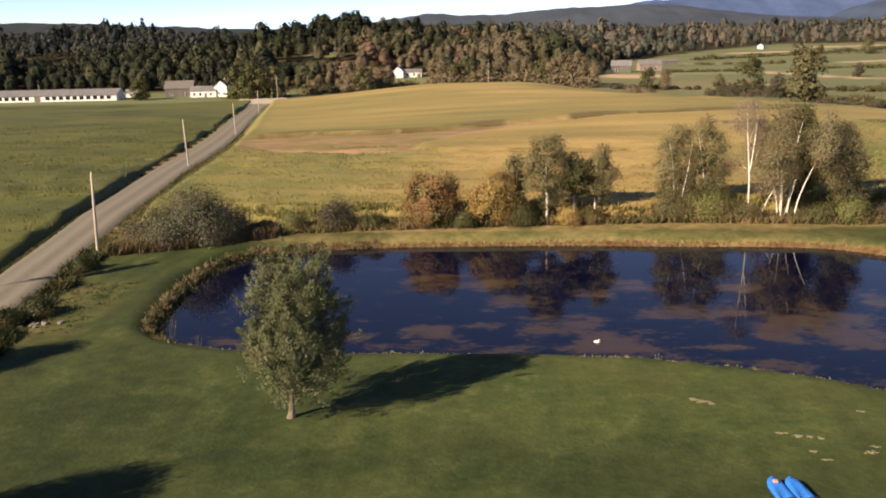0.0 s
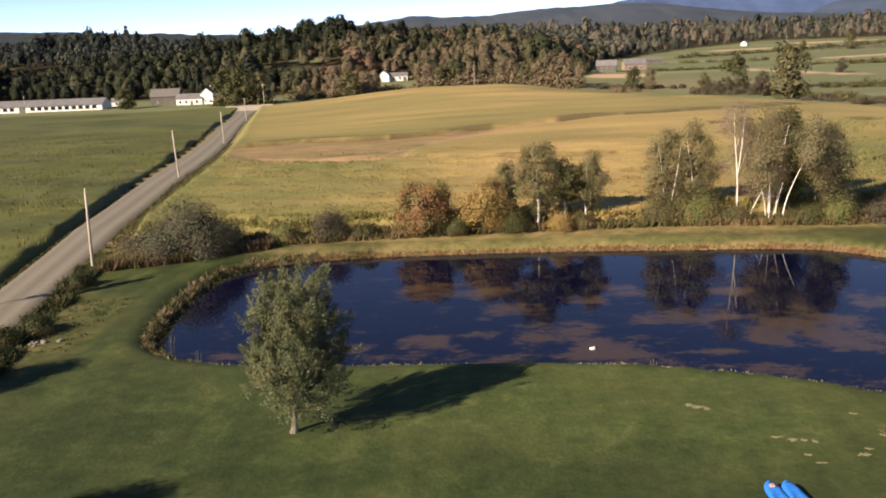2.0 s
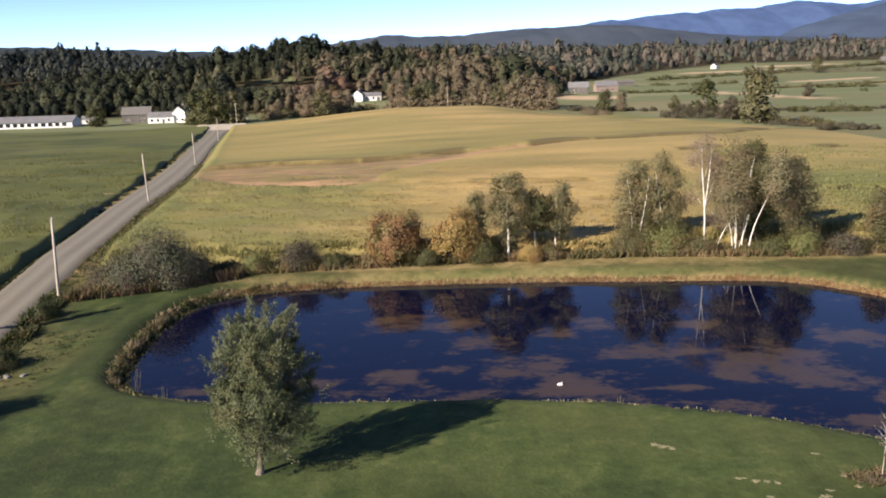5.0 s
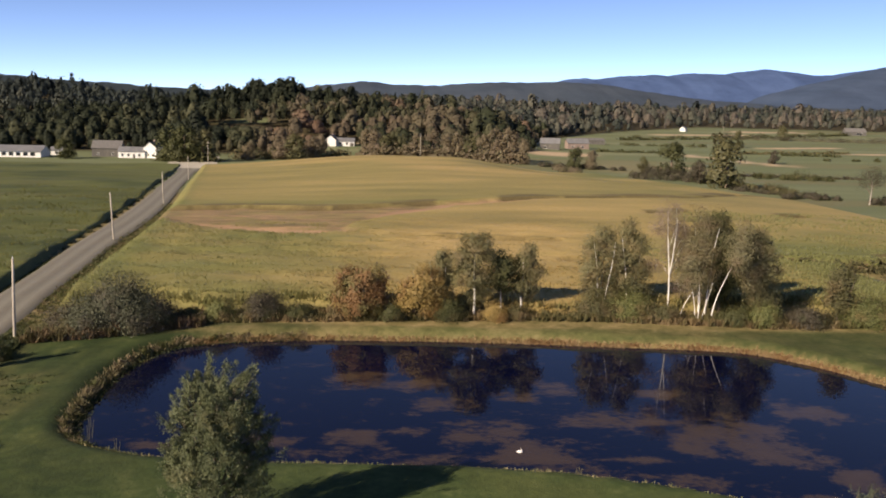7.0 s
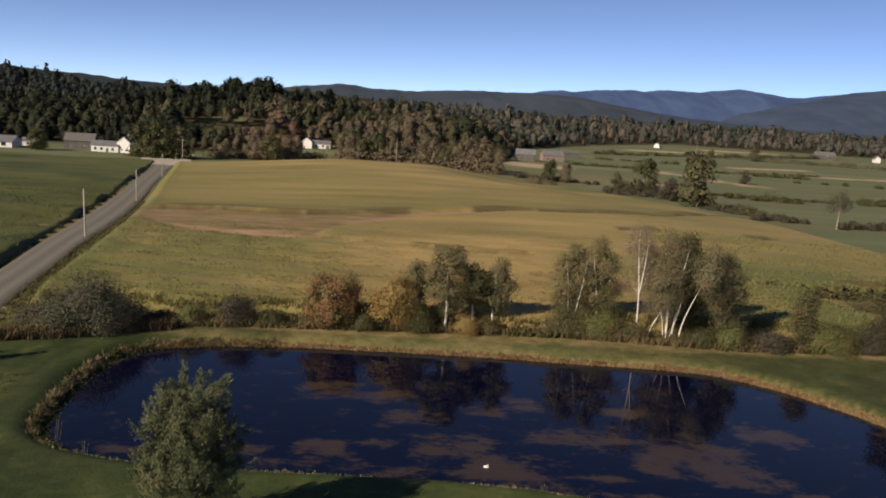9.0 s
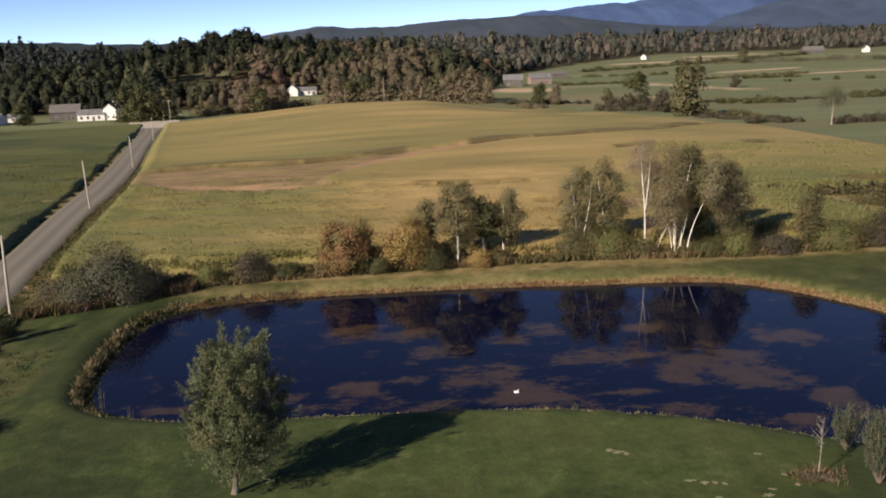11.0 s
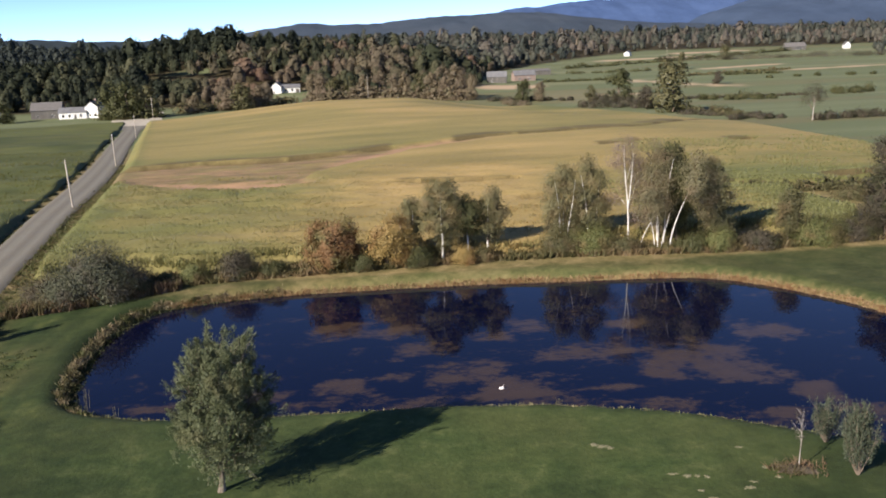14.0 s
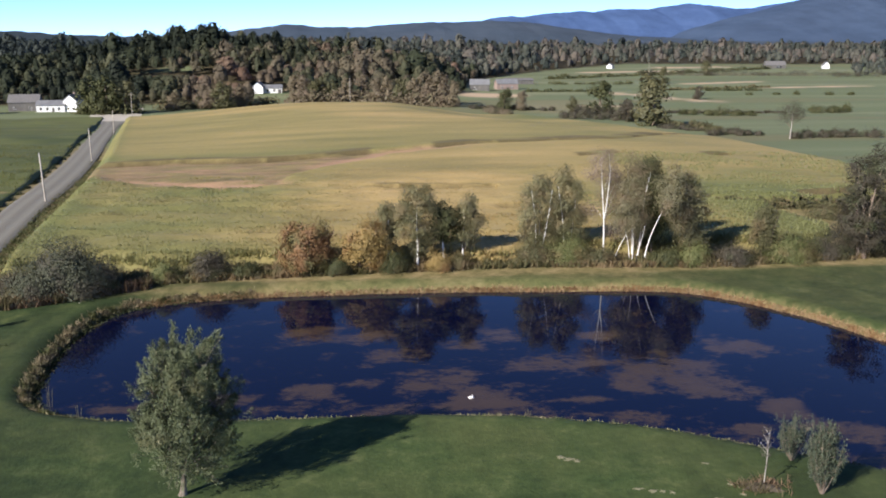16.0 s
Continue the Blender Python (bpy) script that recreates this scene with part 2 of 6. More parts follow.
def make_water_material():
    m, ns, ls, b = material("pond_water", 0.03, 0, 0.30)
    b.inputs["IOR"].default_value = 1.33
    f1 = noise_fac(ns, ls, 0.55, 12, (0.7, 1.0, 1), 0.3, 0.76)
    att = ns.new("ShaderNodeAttribute")
    att.attribute_name = "weed"
    part_a = ns.new("ShaderNodeMath")
    part_a.operation = "MULTIPLY_ADD"
    part_a.inputs[1].default_value = 0.2
    ls.new(att.outputs["Fac"], part_a.inputs[0]), ls.new(f1, part_a.inputs[2])
    mask = ramp(ns, ls, part_a.outputs[0], [(0.57, (0, 0, 0)), (0.62, (0.35, 0.35, 0.35)), (0.67, (0.85, 0.85, 0.85)), (0.78, (1, 1, 1))])
    col = mixed(ns, ls, mask, (0.002, 0.003, 0.015), (0.048, 0.031, 0.020))
    ls.new(col, b.inputs["Base Color"])
    ls.new(ramp(ns, ls, mask, [(0, (0.02, 0.02, 0.02)), (1, (0.16, 0.16, 0.16))]), b.inputs["Roughness"])
    relief(ns, ls, b, noise_fac(ns, ls, 1.6, 3, (0.6, 1.4, 1)), 0.03, 0.02)
    return m


def make_corn_material(name, dark, mid_col, light, stalk, soil, green):
    m, ns, ls, b = material(name, 0.85, 0, 0.2)
    band = noise_fac(ns, ls, 0.04, 4, (0.5, 1.4, 1), 0.06)
    spot, fine = noise_fac(ns, ls, 0.35, 5, (0.6, 1.4, 1)), noise_fac(ns, ls, 2.6, 6, (1.0, 0.7, 1))
    col = ramp(ns, ls, band, [(0.34, dark), (0.5, mid_col), (0.66, light)])
    col = mixed(ns, ls, ramp(ns, ls, spot, [(0.52, (0, 0, 0)), (0.72, (0.55, 0.55, 0.55))]), col, stalk)
    a = ns.new("ShaderNodeAttribute")
    a.attribute_name = "bare"
    h2 = ns.new("ShaderNodeAttribute")
    h2.attribute_name = "green"
    col = mixed(ns, ls, h2.outputs["Fac"], col, green)
    low = ramp(ns, ls, noise_fac(ns, ls, 0.22, 7, (0.45, 1.3, 1), 0.1, 0.75), [(0.36, (0.12, 0.10, 0.045)), (0.46, (0.19, 0.135, 0.066)), (0.56, (0.26, 0.172, 0.094)), (0.64, soil)])
    col = mixed(ns, ls, a.outputs["Fac"], col, low)
    for nm, tone in (("soil", soil), ("stalks", (0.125, 0.100, 0.044))):
        g4 = ns.new("ShaderNodeAttribute")
        g4.attribute_name = nm
        col = mixed(ns, ls, g4.outputs["Fac"], col, tone)
    g3 = ns.new("ShaderNodeAttribute")
    g3.attribute_name = "lane"
    col = mixed(ns, ls, g3.outputs["Fac"], col, (0.10, 0.07, 0.035))
    col = mixed(ns, ls, 0.35, col, ramp(ns, ls, fine, [(0.28, (0.5, 0.5, 0.5)), (0.7, (1.35, 1.35, 1.35))]), "MULTIPLY")
    drift = noise_fac(ns, ls, 0.12, 5, (0.28, 1.0, 1), 0.05, 0.6)
    col = mixed(ns, ls, 0.26, col, ramp(ns, ls, drift, [(0.34, (0.62, 0.68, 0.6)), (0.47, (1.0, 1.0, 1.0)), (0.66, (1.2, 1.16, 1.12))]), "MULTIPLY")
    ls.new(col, b.inputs["Base Color"])
    relief(ns, ls, b, fine, 0.2, 0.12)
    return m


def make_road_material():
    m, ns, ls, b = material("gravel", 0.9, 0, 0.25)
    f, g = noise_fac(ns, ls, 9, 6), noise_fac(ns, ls, 0.3, 4)
    col = ramp(ns, ls, f, [(0.3, (0.105, 0.098, 0.078)), (0.7, (0.20, 0.184, 0.148))])
    col = mixed(ns, ls, ramp(ns, ls, g, [(0.4, (0, 0, 0)), (0.7, (0.5, 0.5, 0.5))]), col, (0.156, 0.132, 0.102))
    a = ns.new("ShaderNodeAttribute")
    a.attribute_name = "track"
    col = mixed(ns, ls, a.outputs["Fac"], col, ramp(ns, ls, f, [(0.3, (0.150, 0.140, 0.112)), (0.7, (0.225, 0.210, 0.170))]))
    a2 = ns.new("ShaderNodeAttribute")
    a2.attribute_name = "apron"
    col = mixed(ns, ls, a2.outputs["Fac"], col, ramp(ns, ls, g, [(0.3, (0.36, 0.32, 0.26)), (0.7, (0.46, 0.42, 0.34))]))
    ls.new(col, b.inputs["Base Color"])
    relief(ns, ls, b, f, 0.4, 0.03)
    return m


GROUND, POND, GRAVEL = make_ground_material(), make_water_material(), make_road_material()
CORN_GOLD = make_corn_material("ripe_corn", (0.25, 0.190, 0.074), (0.34, 0.25, 0.097), (0.43, 0.303, 0.122), (0.27, 0.21, 0.068), (0.37, 0.226, 0.137), (0.140, 0.145, 0.047))
CORN_GREEN = make_corn_material("green_corn", (0.040, 0.052, 0.016), (0.058, 0.070, 0.021), (0.09, 0.092, 0.033), (0.040, 0.053, 0.016), (0.2, 0.15, 0.08), (0.105, 0.114, 0.033))
BARK = speckled("bark", (0.16, 0.12, 0.085), (0.26, 0.20, 0.15), 3, 0.9, 0.6, 0.03, (1, 1, 0.3))
WILLOW_BARK = speckled("willow_bark", (0.05, 0.04, 0.03), (0.30, 0.25, 0.19), 5, 0.9, 0.6, 0.03, (1, 1, 0.3))
PALE_BARK = speckled("pale_bark", (0.42, 0.38, 0.33), (0.30, 0.26, 0.22), 2.5, 0.8, 0.2, 0.01)
BIRCH_BARK = speckled("birch_bark", (0.80, 0.77, 0.72), (0.62, 0.58, 0.52), 2.5, 0.7, 0.2, 0.01, (1, 1, 3))
GREY_WOOD = speckled("weathered_pole", (0.32, 0.285, 0.235), (0.46, 0.41, 0.345), 4, 0.85, 0.4, 0.01, (1, 1, 0.15))
WILLOW = leaves("willow_leaves", (0.058, 0.072, 0.034), (0.165, 0.182, 0.092), (0.175, 0.168, 0.085), 0.15, 0.25)
ASPEN = leaves("aspen_leaves", (0.150, 0.143, 0.070), (0.205, 0.190, 0.095), (0.24, 0.188, 0.096), 0.25)
BIRCH = leaves("birch_leaves", (0.150, 0.138, 0.075), (0.212, 0.192, 0.105), (0.23, 0.172, 0.104), 0.28)
TWIG_BIRCH = leaves("birch_twigs", (0.17, 0.125, 0.095), (0.29, 0.22, 0.165), (0.25, 0.22, 0.12), 0.15)
THICKET = leaves("thicket_leaves", (0.08, 0.095, 0.032), (0.20, 0.205, 0.075), (0.22, 0.165, 0.075), 0.25)
DARK_LEAF = leaves("dark_leaves", (0.048, 0.054, 0.022), (0.108, 0.110, 0.043), (0.144, 0.120, 0.054), 0.15)
MAPLE = leaves("maple_leaves", (0.20, 0.116, 0.054), (0.28, 0.163, 0.074), (0.17, 0.15, 0.06), 0.32)
OCHRE = leaves("ochre_leaves", (0.27, 0.20, 0.07), (0.37, 0.265, 0.10), (0.32, 0.20, 0.086), 0.25)
SHRUB = leaves("grey_shrub_leaves", (0.082, 0.088, 0.053), (0.125, 0.132, 0.082), (0.10, 0.088, 0.062), 0.3)
TWIGGY = leaves("shrub_leaves", (0.062, 0.053, 0.036), (0.10, 0.085, 0.058), (0.066, 0.072, 0.032), 0.25)
WEEDS = leaves("weeds", (0.060, 0.062, 0.024), (0.165, 0.140, 0.062), (0.20, 0.145, 0.075), 0.35)
VERGE = leaves("verge_grass", (0.05, 0.06, 0.02), (0.13, 0.13, 0.05), (0.16, 0.13, 0.065), 0.25)
LAWN_TUFT = leaves("lawn_tufts", (0.032, 0.050, 0.016), (0.075, 0.092, 0.034), (0.09, 0.088, 0.038), 0.2)
ROADSIDE = leaves("roadside_weeds", (0.024, 0.036, 0.013), (0.066, 0.074, 0.028), (0.12, 0.095, 0.045), 0.12)
BANK_WEEDS = leaves("bank_weeds", (0.10, 0.085, 0.045), (0.34, 0.27, 0.16), (0.085, 0.09, 0.032), 0.4)
PLUME = leaves("sapling_leaves", (0.038, 0.050, 0.030), (0.108, 0.125, 0.078), (0.08, 0.086, 0.045), 0.2, 0.2)
DRY_WEEDS = leaves("dry_weeds", (0.12, 0.075, 0.045), (0.27, 0.18, 0.11), (0.10, 0.085, 0.04), 0.4)
STRAW = leaves("dry_grass", (0.17, 0.115, 0.055), (0.40, 0.28, 0.15), (0.22, 0.13, 0.06), 0.3, 0.2)
SHORE_GRASS = leaves("shore_grass", (0.10, 0.10, 0.045), (0.29, 0.25, 0.14), (0.12, 0.13, 0.05), 0.4, 0.25)
RUST = leaves("rust_leaves", (0.135, 0.103, 0.070), (0.20, 0.150, 0.100), (0.16, 0.14, 0.082), 0.45, drift=0.2)
TAN = leaves("tan_leaves", (0.155, 0.126, 0.078), (0.235, 0.188, 0.115), (0.17, 0.135, 0.09), 0.3, drift=0.2)
OLIVE = leaves("olive_leaves", (0.07, 0.07, 0.032), (0.15, 0.138, 0.064), (0.18, 0.135, 0.07), 0.25)
WHITE_PAINT = speckled("white_clapboard", (0.80, 0.79, 0.76), (0.70, 0.69, 0.66), 0.6, 0.6, 0.1, 0.01)
GREY_BOARD = speckled("grey_boards", (0.09, 0.085, 0.08), (0.15, 0.14, 0.125), 0.8, 0.85, 0.2, 0.02, (1, 1, 0.2))
METAL_ROOF = speckled("grey_metal_roof", (0.14, 0.14, 0.143), (0.20, 0.20, 0.20), 0.3, 0.45, 0.1, 0.01, (1, 1, 1), 0.5)
DARK_ROOF = speckled("dark_shingles", (0.11, 0.105, 0.10), (0.17, 0.16, 0.15), 1.5, 0.85, 0.3, 0.02)
BROWN_BOARD = speckled("brown_boards", (0.22, 0.165, 0.14), (0.30, 0.23, 0.195), 0.8, 0.85, 0.2, 0.02)
GLASS = material("window_glass", 0.08, 0, 0.5)[0]
GLASS.node_tree.nodes["Principled BSDF"].inputs["Base Color"].default_value = (0.02, 0.024, 0.03, 1)
STONE = speckled("field_stone", (0.10, 0.095, 0.085), (0.21, 0.20, 0.18), 2, 0.85, 0.5, 0.05)
BARE = speckled("bare_earth", (0.10, 0.105, 0.045), (0.30, 0.27, 0.17), 7, 0.95, 0.5, 0.03)
MULCH = speckled("mulch", (0.05, 0.04, 0.025), (0.15, 0.12, 0.085), 4, 0.95, 0.6, 0.04)
BLUE_PLASTIC = speckled("blue_plastic", (0.012, 0.16, 0.60), (0.02, 0.20, 0.68), 1.5, 0.35, 0.05, 0.01, (1, 1, 1), 0.5)
BLACK_PLASTIC = speckled("black_plastic", (0.015, 0.015, 0.017), (0.03, 0.03, 0.03), 3, 0.5, 0.1, 0.01)
PALE_PLASTIC = speckled("pale_plastic", (0.75, 0.70, 0.68), (0.82, 0.80, 0.78), 3, 0.4, 0.05, 0.01)
PINK_CLOTH = speckled("pink_cloth", (0.30, 0.20, 0.20), (0.45, 0.33, 0.32), 5, 0.9, 0.3, 0.01)


# low, high: wooded slope colours with distance haze already in them
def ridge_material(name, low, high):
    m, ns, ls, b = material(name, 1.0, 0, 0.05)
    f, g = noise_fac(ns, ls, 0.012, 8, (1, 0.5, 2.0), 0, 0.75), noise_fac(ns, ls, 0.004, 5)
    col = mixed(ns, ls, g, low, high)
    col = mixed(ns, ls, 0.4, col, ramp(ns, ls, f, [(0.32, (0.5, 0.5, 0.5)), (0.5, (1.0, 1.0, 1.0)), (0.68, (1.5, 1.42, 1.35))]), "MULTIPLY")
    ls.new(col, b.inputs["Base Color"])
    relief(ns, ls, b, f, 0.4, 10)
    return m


# ---- ground, water, road ----
def spaced(lo, hi, fine_lo, fine_hi, step, grow):
    inner = list(np.arange(fine_lo, fine_hi + 1e-6, step))
    up, s = [inner[-1]], step
    while up[-1] < hi:
        s = min(s * grow, 9 if up[-1] < 900 else 250)
        up.append(up[-1] + s)
    down, s = [inner[0]], step
    while down[-1] > lo:
        s = min(s * grow, 9 if down[-1] > -420 else 250)
        down.append(down[-1] - s)
    return np.array(down[:0:-1] + inner + up[1:])


def grid_mesh(name, xs, ys, height, along_road=False):
    X, Y = np.meshgrid(xs, ys)
    if along_road:
        X = X + road_x(Y)
    Z = height(X.ravel(), Y.ravel())
    nx, ny = len(xs), len(ys)
    i = np.arange(nx * ny).reshape(ny, nx)
    f = np.stack([i[:-1, :-1], i[:-1, 1:], i[1:, 1:], i[1:, :-1]], -1).reshape(-1, 4)
    return raw_mesh(name, np.stack([X.ravel(), Y.ravel(), Z], 1), f), X.ravel(), Y.ravel()


def attribute(me, name, values):
    me.attributes.new(name, "FLOAT", "POINT").data.foreach_set("value", np.asarray(values, np.float32))


def hill_meadow(x, y):
    """A small meadow among the woods on the hill."""
    return smooth(1.15, 0.85, np.hypot((x + 126 - 0.3 * (y - 642)) / 20, (y - 642) / 9))


def wood_front(x):
    """How far off the woods begin."""
    return np.interp(x, [-700, -260, -120, -92, -66, -20, 40, 66, 90, 130, 200, 330, 560, 900], [455, 492, 500, 492, 508, 536, 536, 570, 740, 830, 950, 1100, 1080, 1150])


me, X, Y = grid_mesh("ground", spaced(-4800, 4800, -44, 48, 0.6, 1.08), spaced(-3000, 4800, 26, 82, 0.6, 1.06), ground_z)
sd = shore_distance(X, Y)
edge = road_x(Y)
rough_grass = np.clip(smooth(0.7, 0.15, sd) * (0.35 + 0.65 * smooth(49, 56, Y)) + smooth(76.0, 77.6, Y - 0.02 * np.abs(X)) + np.clip(0.55 + 0.4 * vnoise(X / 3, Y / 2, 35), 0, 1) * smooth(72, 75.5, Y) * smooth(34, 20, X) + 0.15 * smooth(edge + 6.5, edge + 4.5, X) * smooth(35, 45, Y) + 0.12 * smooth(22, 32, X) * smooth(58, 66, Y) + np.clip(0.25 + 0.5 * vnoise(X / 1.1, Y / 1.1, 46), 0, 0.2) * smooth(-24.0, -26.5, X) * smooth(47, 50, Y) * smooth(63, 60, Y), 0, 1)
attribute(me, "rough", rough_grass)
attribute(me, "meadow", smooth(215, 260, Y + 90 * smooth(56, 80, X)))
# where the lawn is painted brighter as if better lit, with random mottling
attribute(me, "dry", np.clip(smooth(-14, 4, X + 6 * vnoise(X / 7, Y / 7, 31)) * smooth(26, 14, X) * smooth(33, 39, Y) + 0.4 * vnoise(X / 2.6, Y / 2.6, 32) + 0.15, 0, 1))
ringed = sd + 0.5 * vnoise(X / 6, Y / 6, 33)
mown = np.clip(np.sin(ringed * 2 * math.pi / 1.7) * 1.6 - 0.5, 0, 1) * smooth(1.6, 2.6, sd) * smooth(9.5, 6.0, sd) * smooth(-12, -17, X) * (0.6 + 0.4 * vnoise(X / 4, Y / 4, 34))
attribute(me, "mown", mown)
hay = 0 * X
for xa, ya, xb, yb, w in [(340, 1001, 412, 1015, 16), (182, 540, 202, 500, 6), (160, 592, 180, 555, 7), (230, 900, 330, 930, 14), (300, 640, 380, 660, 8), (262, 700, 330, 730, 10), (118, 470, 150, 462, 5)]:
    t = np.clip(((X - xa) * (xb - xa) + (Y - ya) * (yb - ya)) / ((xb - xa) ** 2 + (yb - ya) ** 2), 0, 1)
    hay = np.maximum(hay, smooth(w, w * 0.5, np.hypot(X - xa - t * (xb - xa), Y - ya - t * (yb - ya))))
hay = np.maximum(hay, smooth(1.0, 0.6, np.hypot((X - 82) / 28, (Y - 562) / 24)))
hay = np.maximum(hay, 0.12 * smooth(1.0, 0.5, np.hypot((X - 112) / 38, (Y - 455) / 75)))
attribute(me, "hay", hay)
attribute(me, "woods", smooth(-10, 10, Y - wood_front(X)) * (1 - hill_meadow(X, Y)) * (1 - (X / np.maximum(Y, 1) > -0.125) * (X / np.maximum(Y, 1) < -0.06) * (Y < 565)))
tagged(link_mesh("ground", me, GROUND, None, "", True), "mown green lawn running into rough grass and distant meadows", "ground", "", "structure")

me, X, Y = grid_mesh("water", np.arange(-25, 46, 0.6), np.arange(34, 78, 0.6), lambda x, y: np.full(x.shape, WATER))
weed = 0 * X
for wx, wy, rx, ry in [(20.0, 53.6, 4.2, 3.6), (21.8, 51.2, 3.0, 2.4), (17.2, 52.0, 1.6, 2.0), (3.9, 53.4, 2.6, 2.2), (6.6, 51.0, 2.2, 1.8), (11.6, 56.2, 3.0, 1.7), (14.6, 56.4, 2.0, 1.4), (-4.6, 63.8, 2.6, 2.2), (-0.4, 63.0, 2.4, 1.4),
                       (1.4, 58.6, 2.2, 1.6), (-3.9, 52.3, 1.9, 1.5), (-0.8, 53.2, 1.4, 0.7), (26.6, 58.2, 2.8, 1.6), (24.8, 47.0, 1.6, 1.6), (27.0, 43.6, 2.6, 1.6), (6.4, 49.4, 3.4, 0.9), (9.6, 62.8, 1.6, 1.8), (12.5, 49.6, 2.6, 0.6), (21, 44.5, 2.6, 0.8),
                       (6.5, 60.5, 1.8, 1.2), (-8.6, 51.5, 2.2, 0.9), (-15.5, 50.6, 2.0, 0.8), (16.6, 61.5, 1.8, 1.2)]:
    weed = np.maximum(weed, np.exp(-((X - wx) / rx) ** 4 - ((Y - wy) / ry) ** 4))
weed = np.maximum(weed, 0.5 * smooth(-4.5, -1.0, shore_distance(X, Y)) * smooth(54, 49, Y) * smooth(-12, -4, X))
attribute(me, "weed", weed)
d = shore_distance(X, Y)
bm = bmesh.new()
bm.from_mesh(me)
bm.verts.ensure_lookup_table()
bmesh.ops.delete(bm, geom=[v for v in bm.verts if d[v.index] > 1.0], context="VERTS")
bm.to_mesh(me)
bm.free()
tagged(link_mesh("water", me, POND, None, "", True), "still dark blue pond water with brown weed patches", "pond", "", "structure")

cross = [(-2.5, -0.1, 0.0), (-2.1, 0.05, 0.1), (-1.6, 0.07, 0.1), (-1.15, 0.05, 1.0), (-0.7, 0.05, 0.9), (-0.25, 0.09, 0.0), (0.25, 0.09, 0.0), (0.7, 0.05, 0.9), (1.15, 0.05, 1.0), (1.6, 0.07, 0.1), (2.1, 0.05, 0.1), (2.5, -0.1, 0.0)]
line = curve_points(ROAD, 4)
tang = np.gradient(line, axis=0)
tang /= np.linalg.norm(tang, axis=1)[:, None]
V, track = [], []
for p, t in zip(line, tang):
    for o, h, tr in cross:
        q = p + np.array([t[1], -t[0]]) * o * float(np.interp(p[1], [70, 165, 340, 375, 395], [0.9, 1.2, 1.3, 2.4, 4.5]))
        V.append((q[0], q[1], float(land(q[0], q[1])) + 0.22 + h))
        track.append(tr)
k = len(cross)
idx = np.arange(len(V)).reshape(-1, k)
me = raw_mesh("road", V, np.stack([idx[:-1, :-1], idx[:-1, 1:], idx[1:, 1:], idx[1:, :-1]], -1).reshape(-1, 4))
attribute(me, "track", track)
attribute(me, "apron", smooth(368, 376, np.array(V)[:, 1]))
tagged(link_mesh("road", me, GRAVEL, None, "", True), "pale grey gravel road with worn wheel tracks", "road", "", "structure")


# ---- corn ----
def inside_field(x, y, west):
    off = x - road_x(y)
    if west:
        return np.minimum.reduce([-(off + 3.5 + 0.9 * smooth(80, 165, y)), 402 + 0.06 * (x + 110) - y, y - 20, x + 330])
    right = np.interp(y, [80, 84, 89, 93, 99, 104, 110, 116, 160, 220, 300, 400], [41, 46, 50.5, 52, 51, 50, 54, 78, 92, 96, 90, 70])
    south = 82.0 + 1.2 * np.sin(x * 0.4) + 3 * smooth(12, 30, x)
    return np.minimum.reduce([off - 4.2, 392 - y, y - south, right - x])


def bare_shape(x, y):
    """Low brown growth where the corn was cut."""
    wob = 3.5 * vnoise(x / 9, y / 9, 4) + 1.6 * vnoise(x / 3, y / 3, 5)
    low = np.interp(x, [-54, -49, -36, -25, -14, -11, -3, 6, 15], [160, 156, 140, 133, 133, 148, 161, 177, 186])
    top = np.interp(x, [-54, -36, -19, -8, 2, 10, 16], [175, 175.7, 174.8, 177.3, 183, 187.5, 189.5])
    return smooth(-55, -52, x) * smooth(16, 8, x) * smooth(-2, 5, y - low + wob) * smooth(-0.6, 1.0, top - y)


def bare_zone(x, y):
    """The same with its tufts and bare spots."""
    return bare_shape(x, y) * np.clip(0.72 + 0.5 * vnoise(x / 4.5, y / 3, 17) + 0.3 * vnoise(x / 1.6, y / 1.6, 18), 0.1, 1)


def soil_zone(x, y):
    """Strips of open soil beside the low growth."""
    wob = 3.0 * vnoise(x / 7, y / 4, 6) + 2.0 * vnoise(x / 2.5, y / 2.5, 7)
    a = smooth(5.0, 1.0, np.abs(y - np.interp(x, [-46, -36, -25, -14], [150, 143, 136, 135]) - 3 + wob)) * smooth(-46, -36, x) * smooth(-9, -15, x)
    b = smooth(6.0, 1.0, np.abs(y - np.interp(x, [-12, -3, 6, 15, 30], [158, 168, 181, 188, 190.5]) + wob)) * smooth(-12, -6, x) * smooth(30, 10, x)
    return np.clip(0.85 * a + 0.75 * b, 0, 1)


def lane_offset(x, y):
    """Distance beyond the nearest lane's middle line, along y, and how far inside its ends."""
    off, inside = np.full(np.shape(x), 99.0), np.zeros(np.shape(x))
    for xa, ya, xb, yb in LANES:
        t = (x - xa) / (xb - xa)
        o = y - ya - np.clip(t, 0, 1) * (yb - ya) + 0.8 * np.sin(x * 0.22)
        w = smooth(-0.02, 0.04, t) * smooth(1.02, 0.96, t)
        better = (w > 0.01) & (np.abs(o) < np.abs(off))
        off, inside = np.where(better, o, off), np.where(better, w, inside)
    return off, inside


def lane_zone(x, y):
    """Gaps between blocks of rows, some metres wide."""
    off, inside = lane_offset(x, y)
    return inside * smooth(-2.8, -1.6, off) * (off < 0.4) * np.clip(0.75 + 0.6 * vnoise(x / 6, y / 6, 15), 0, 1)


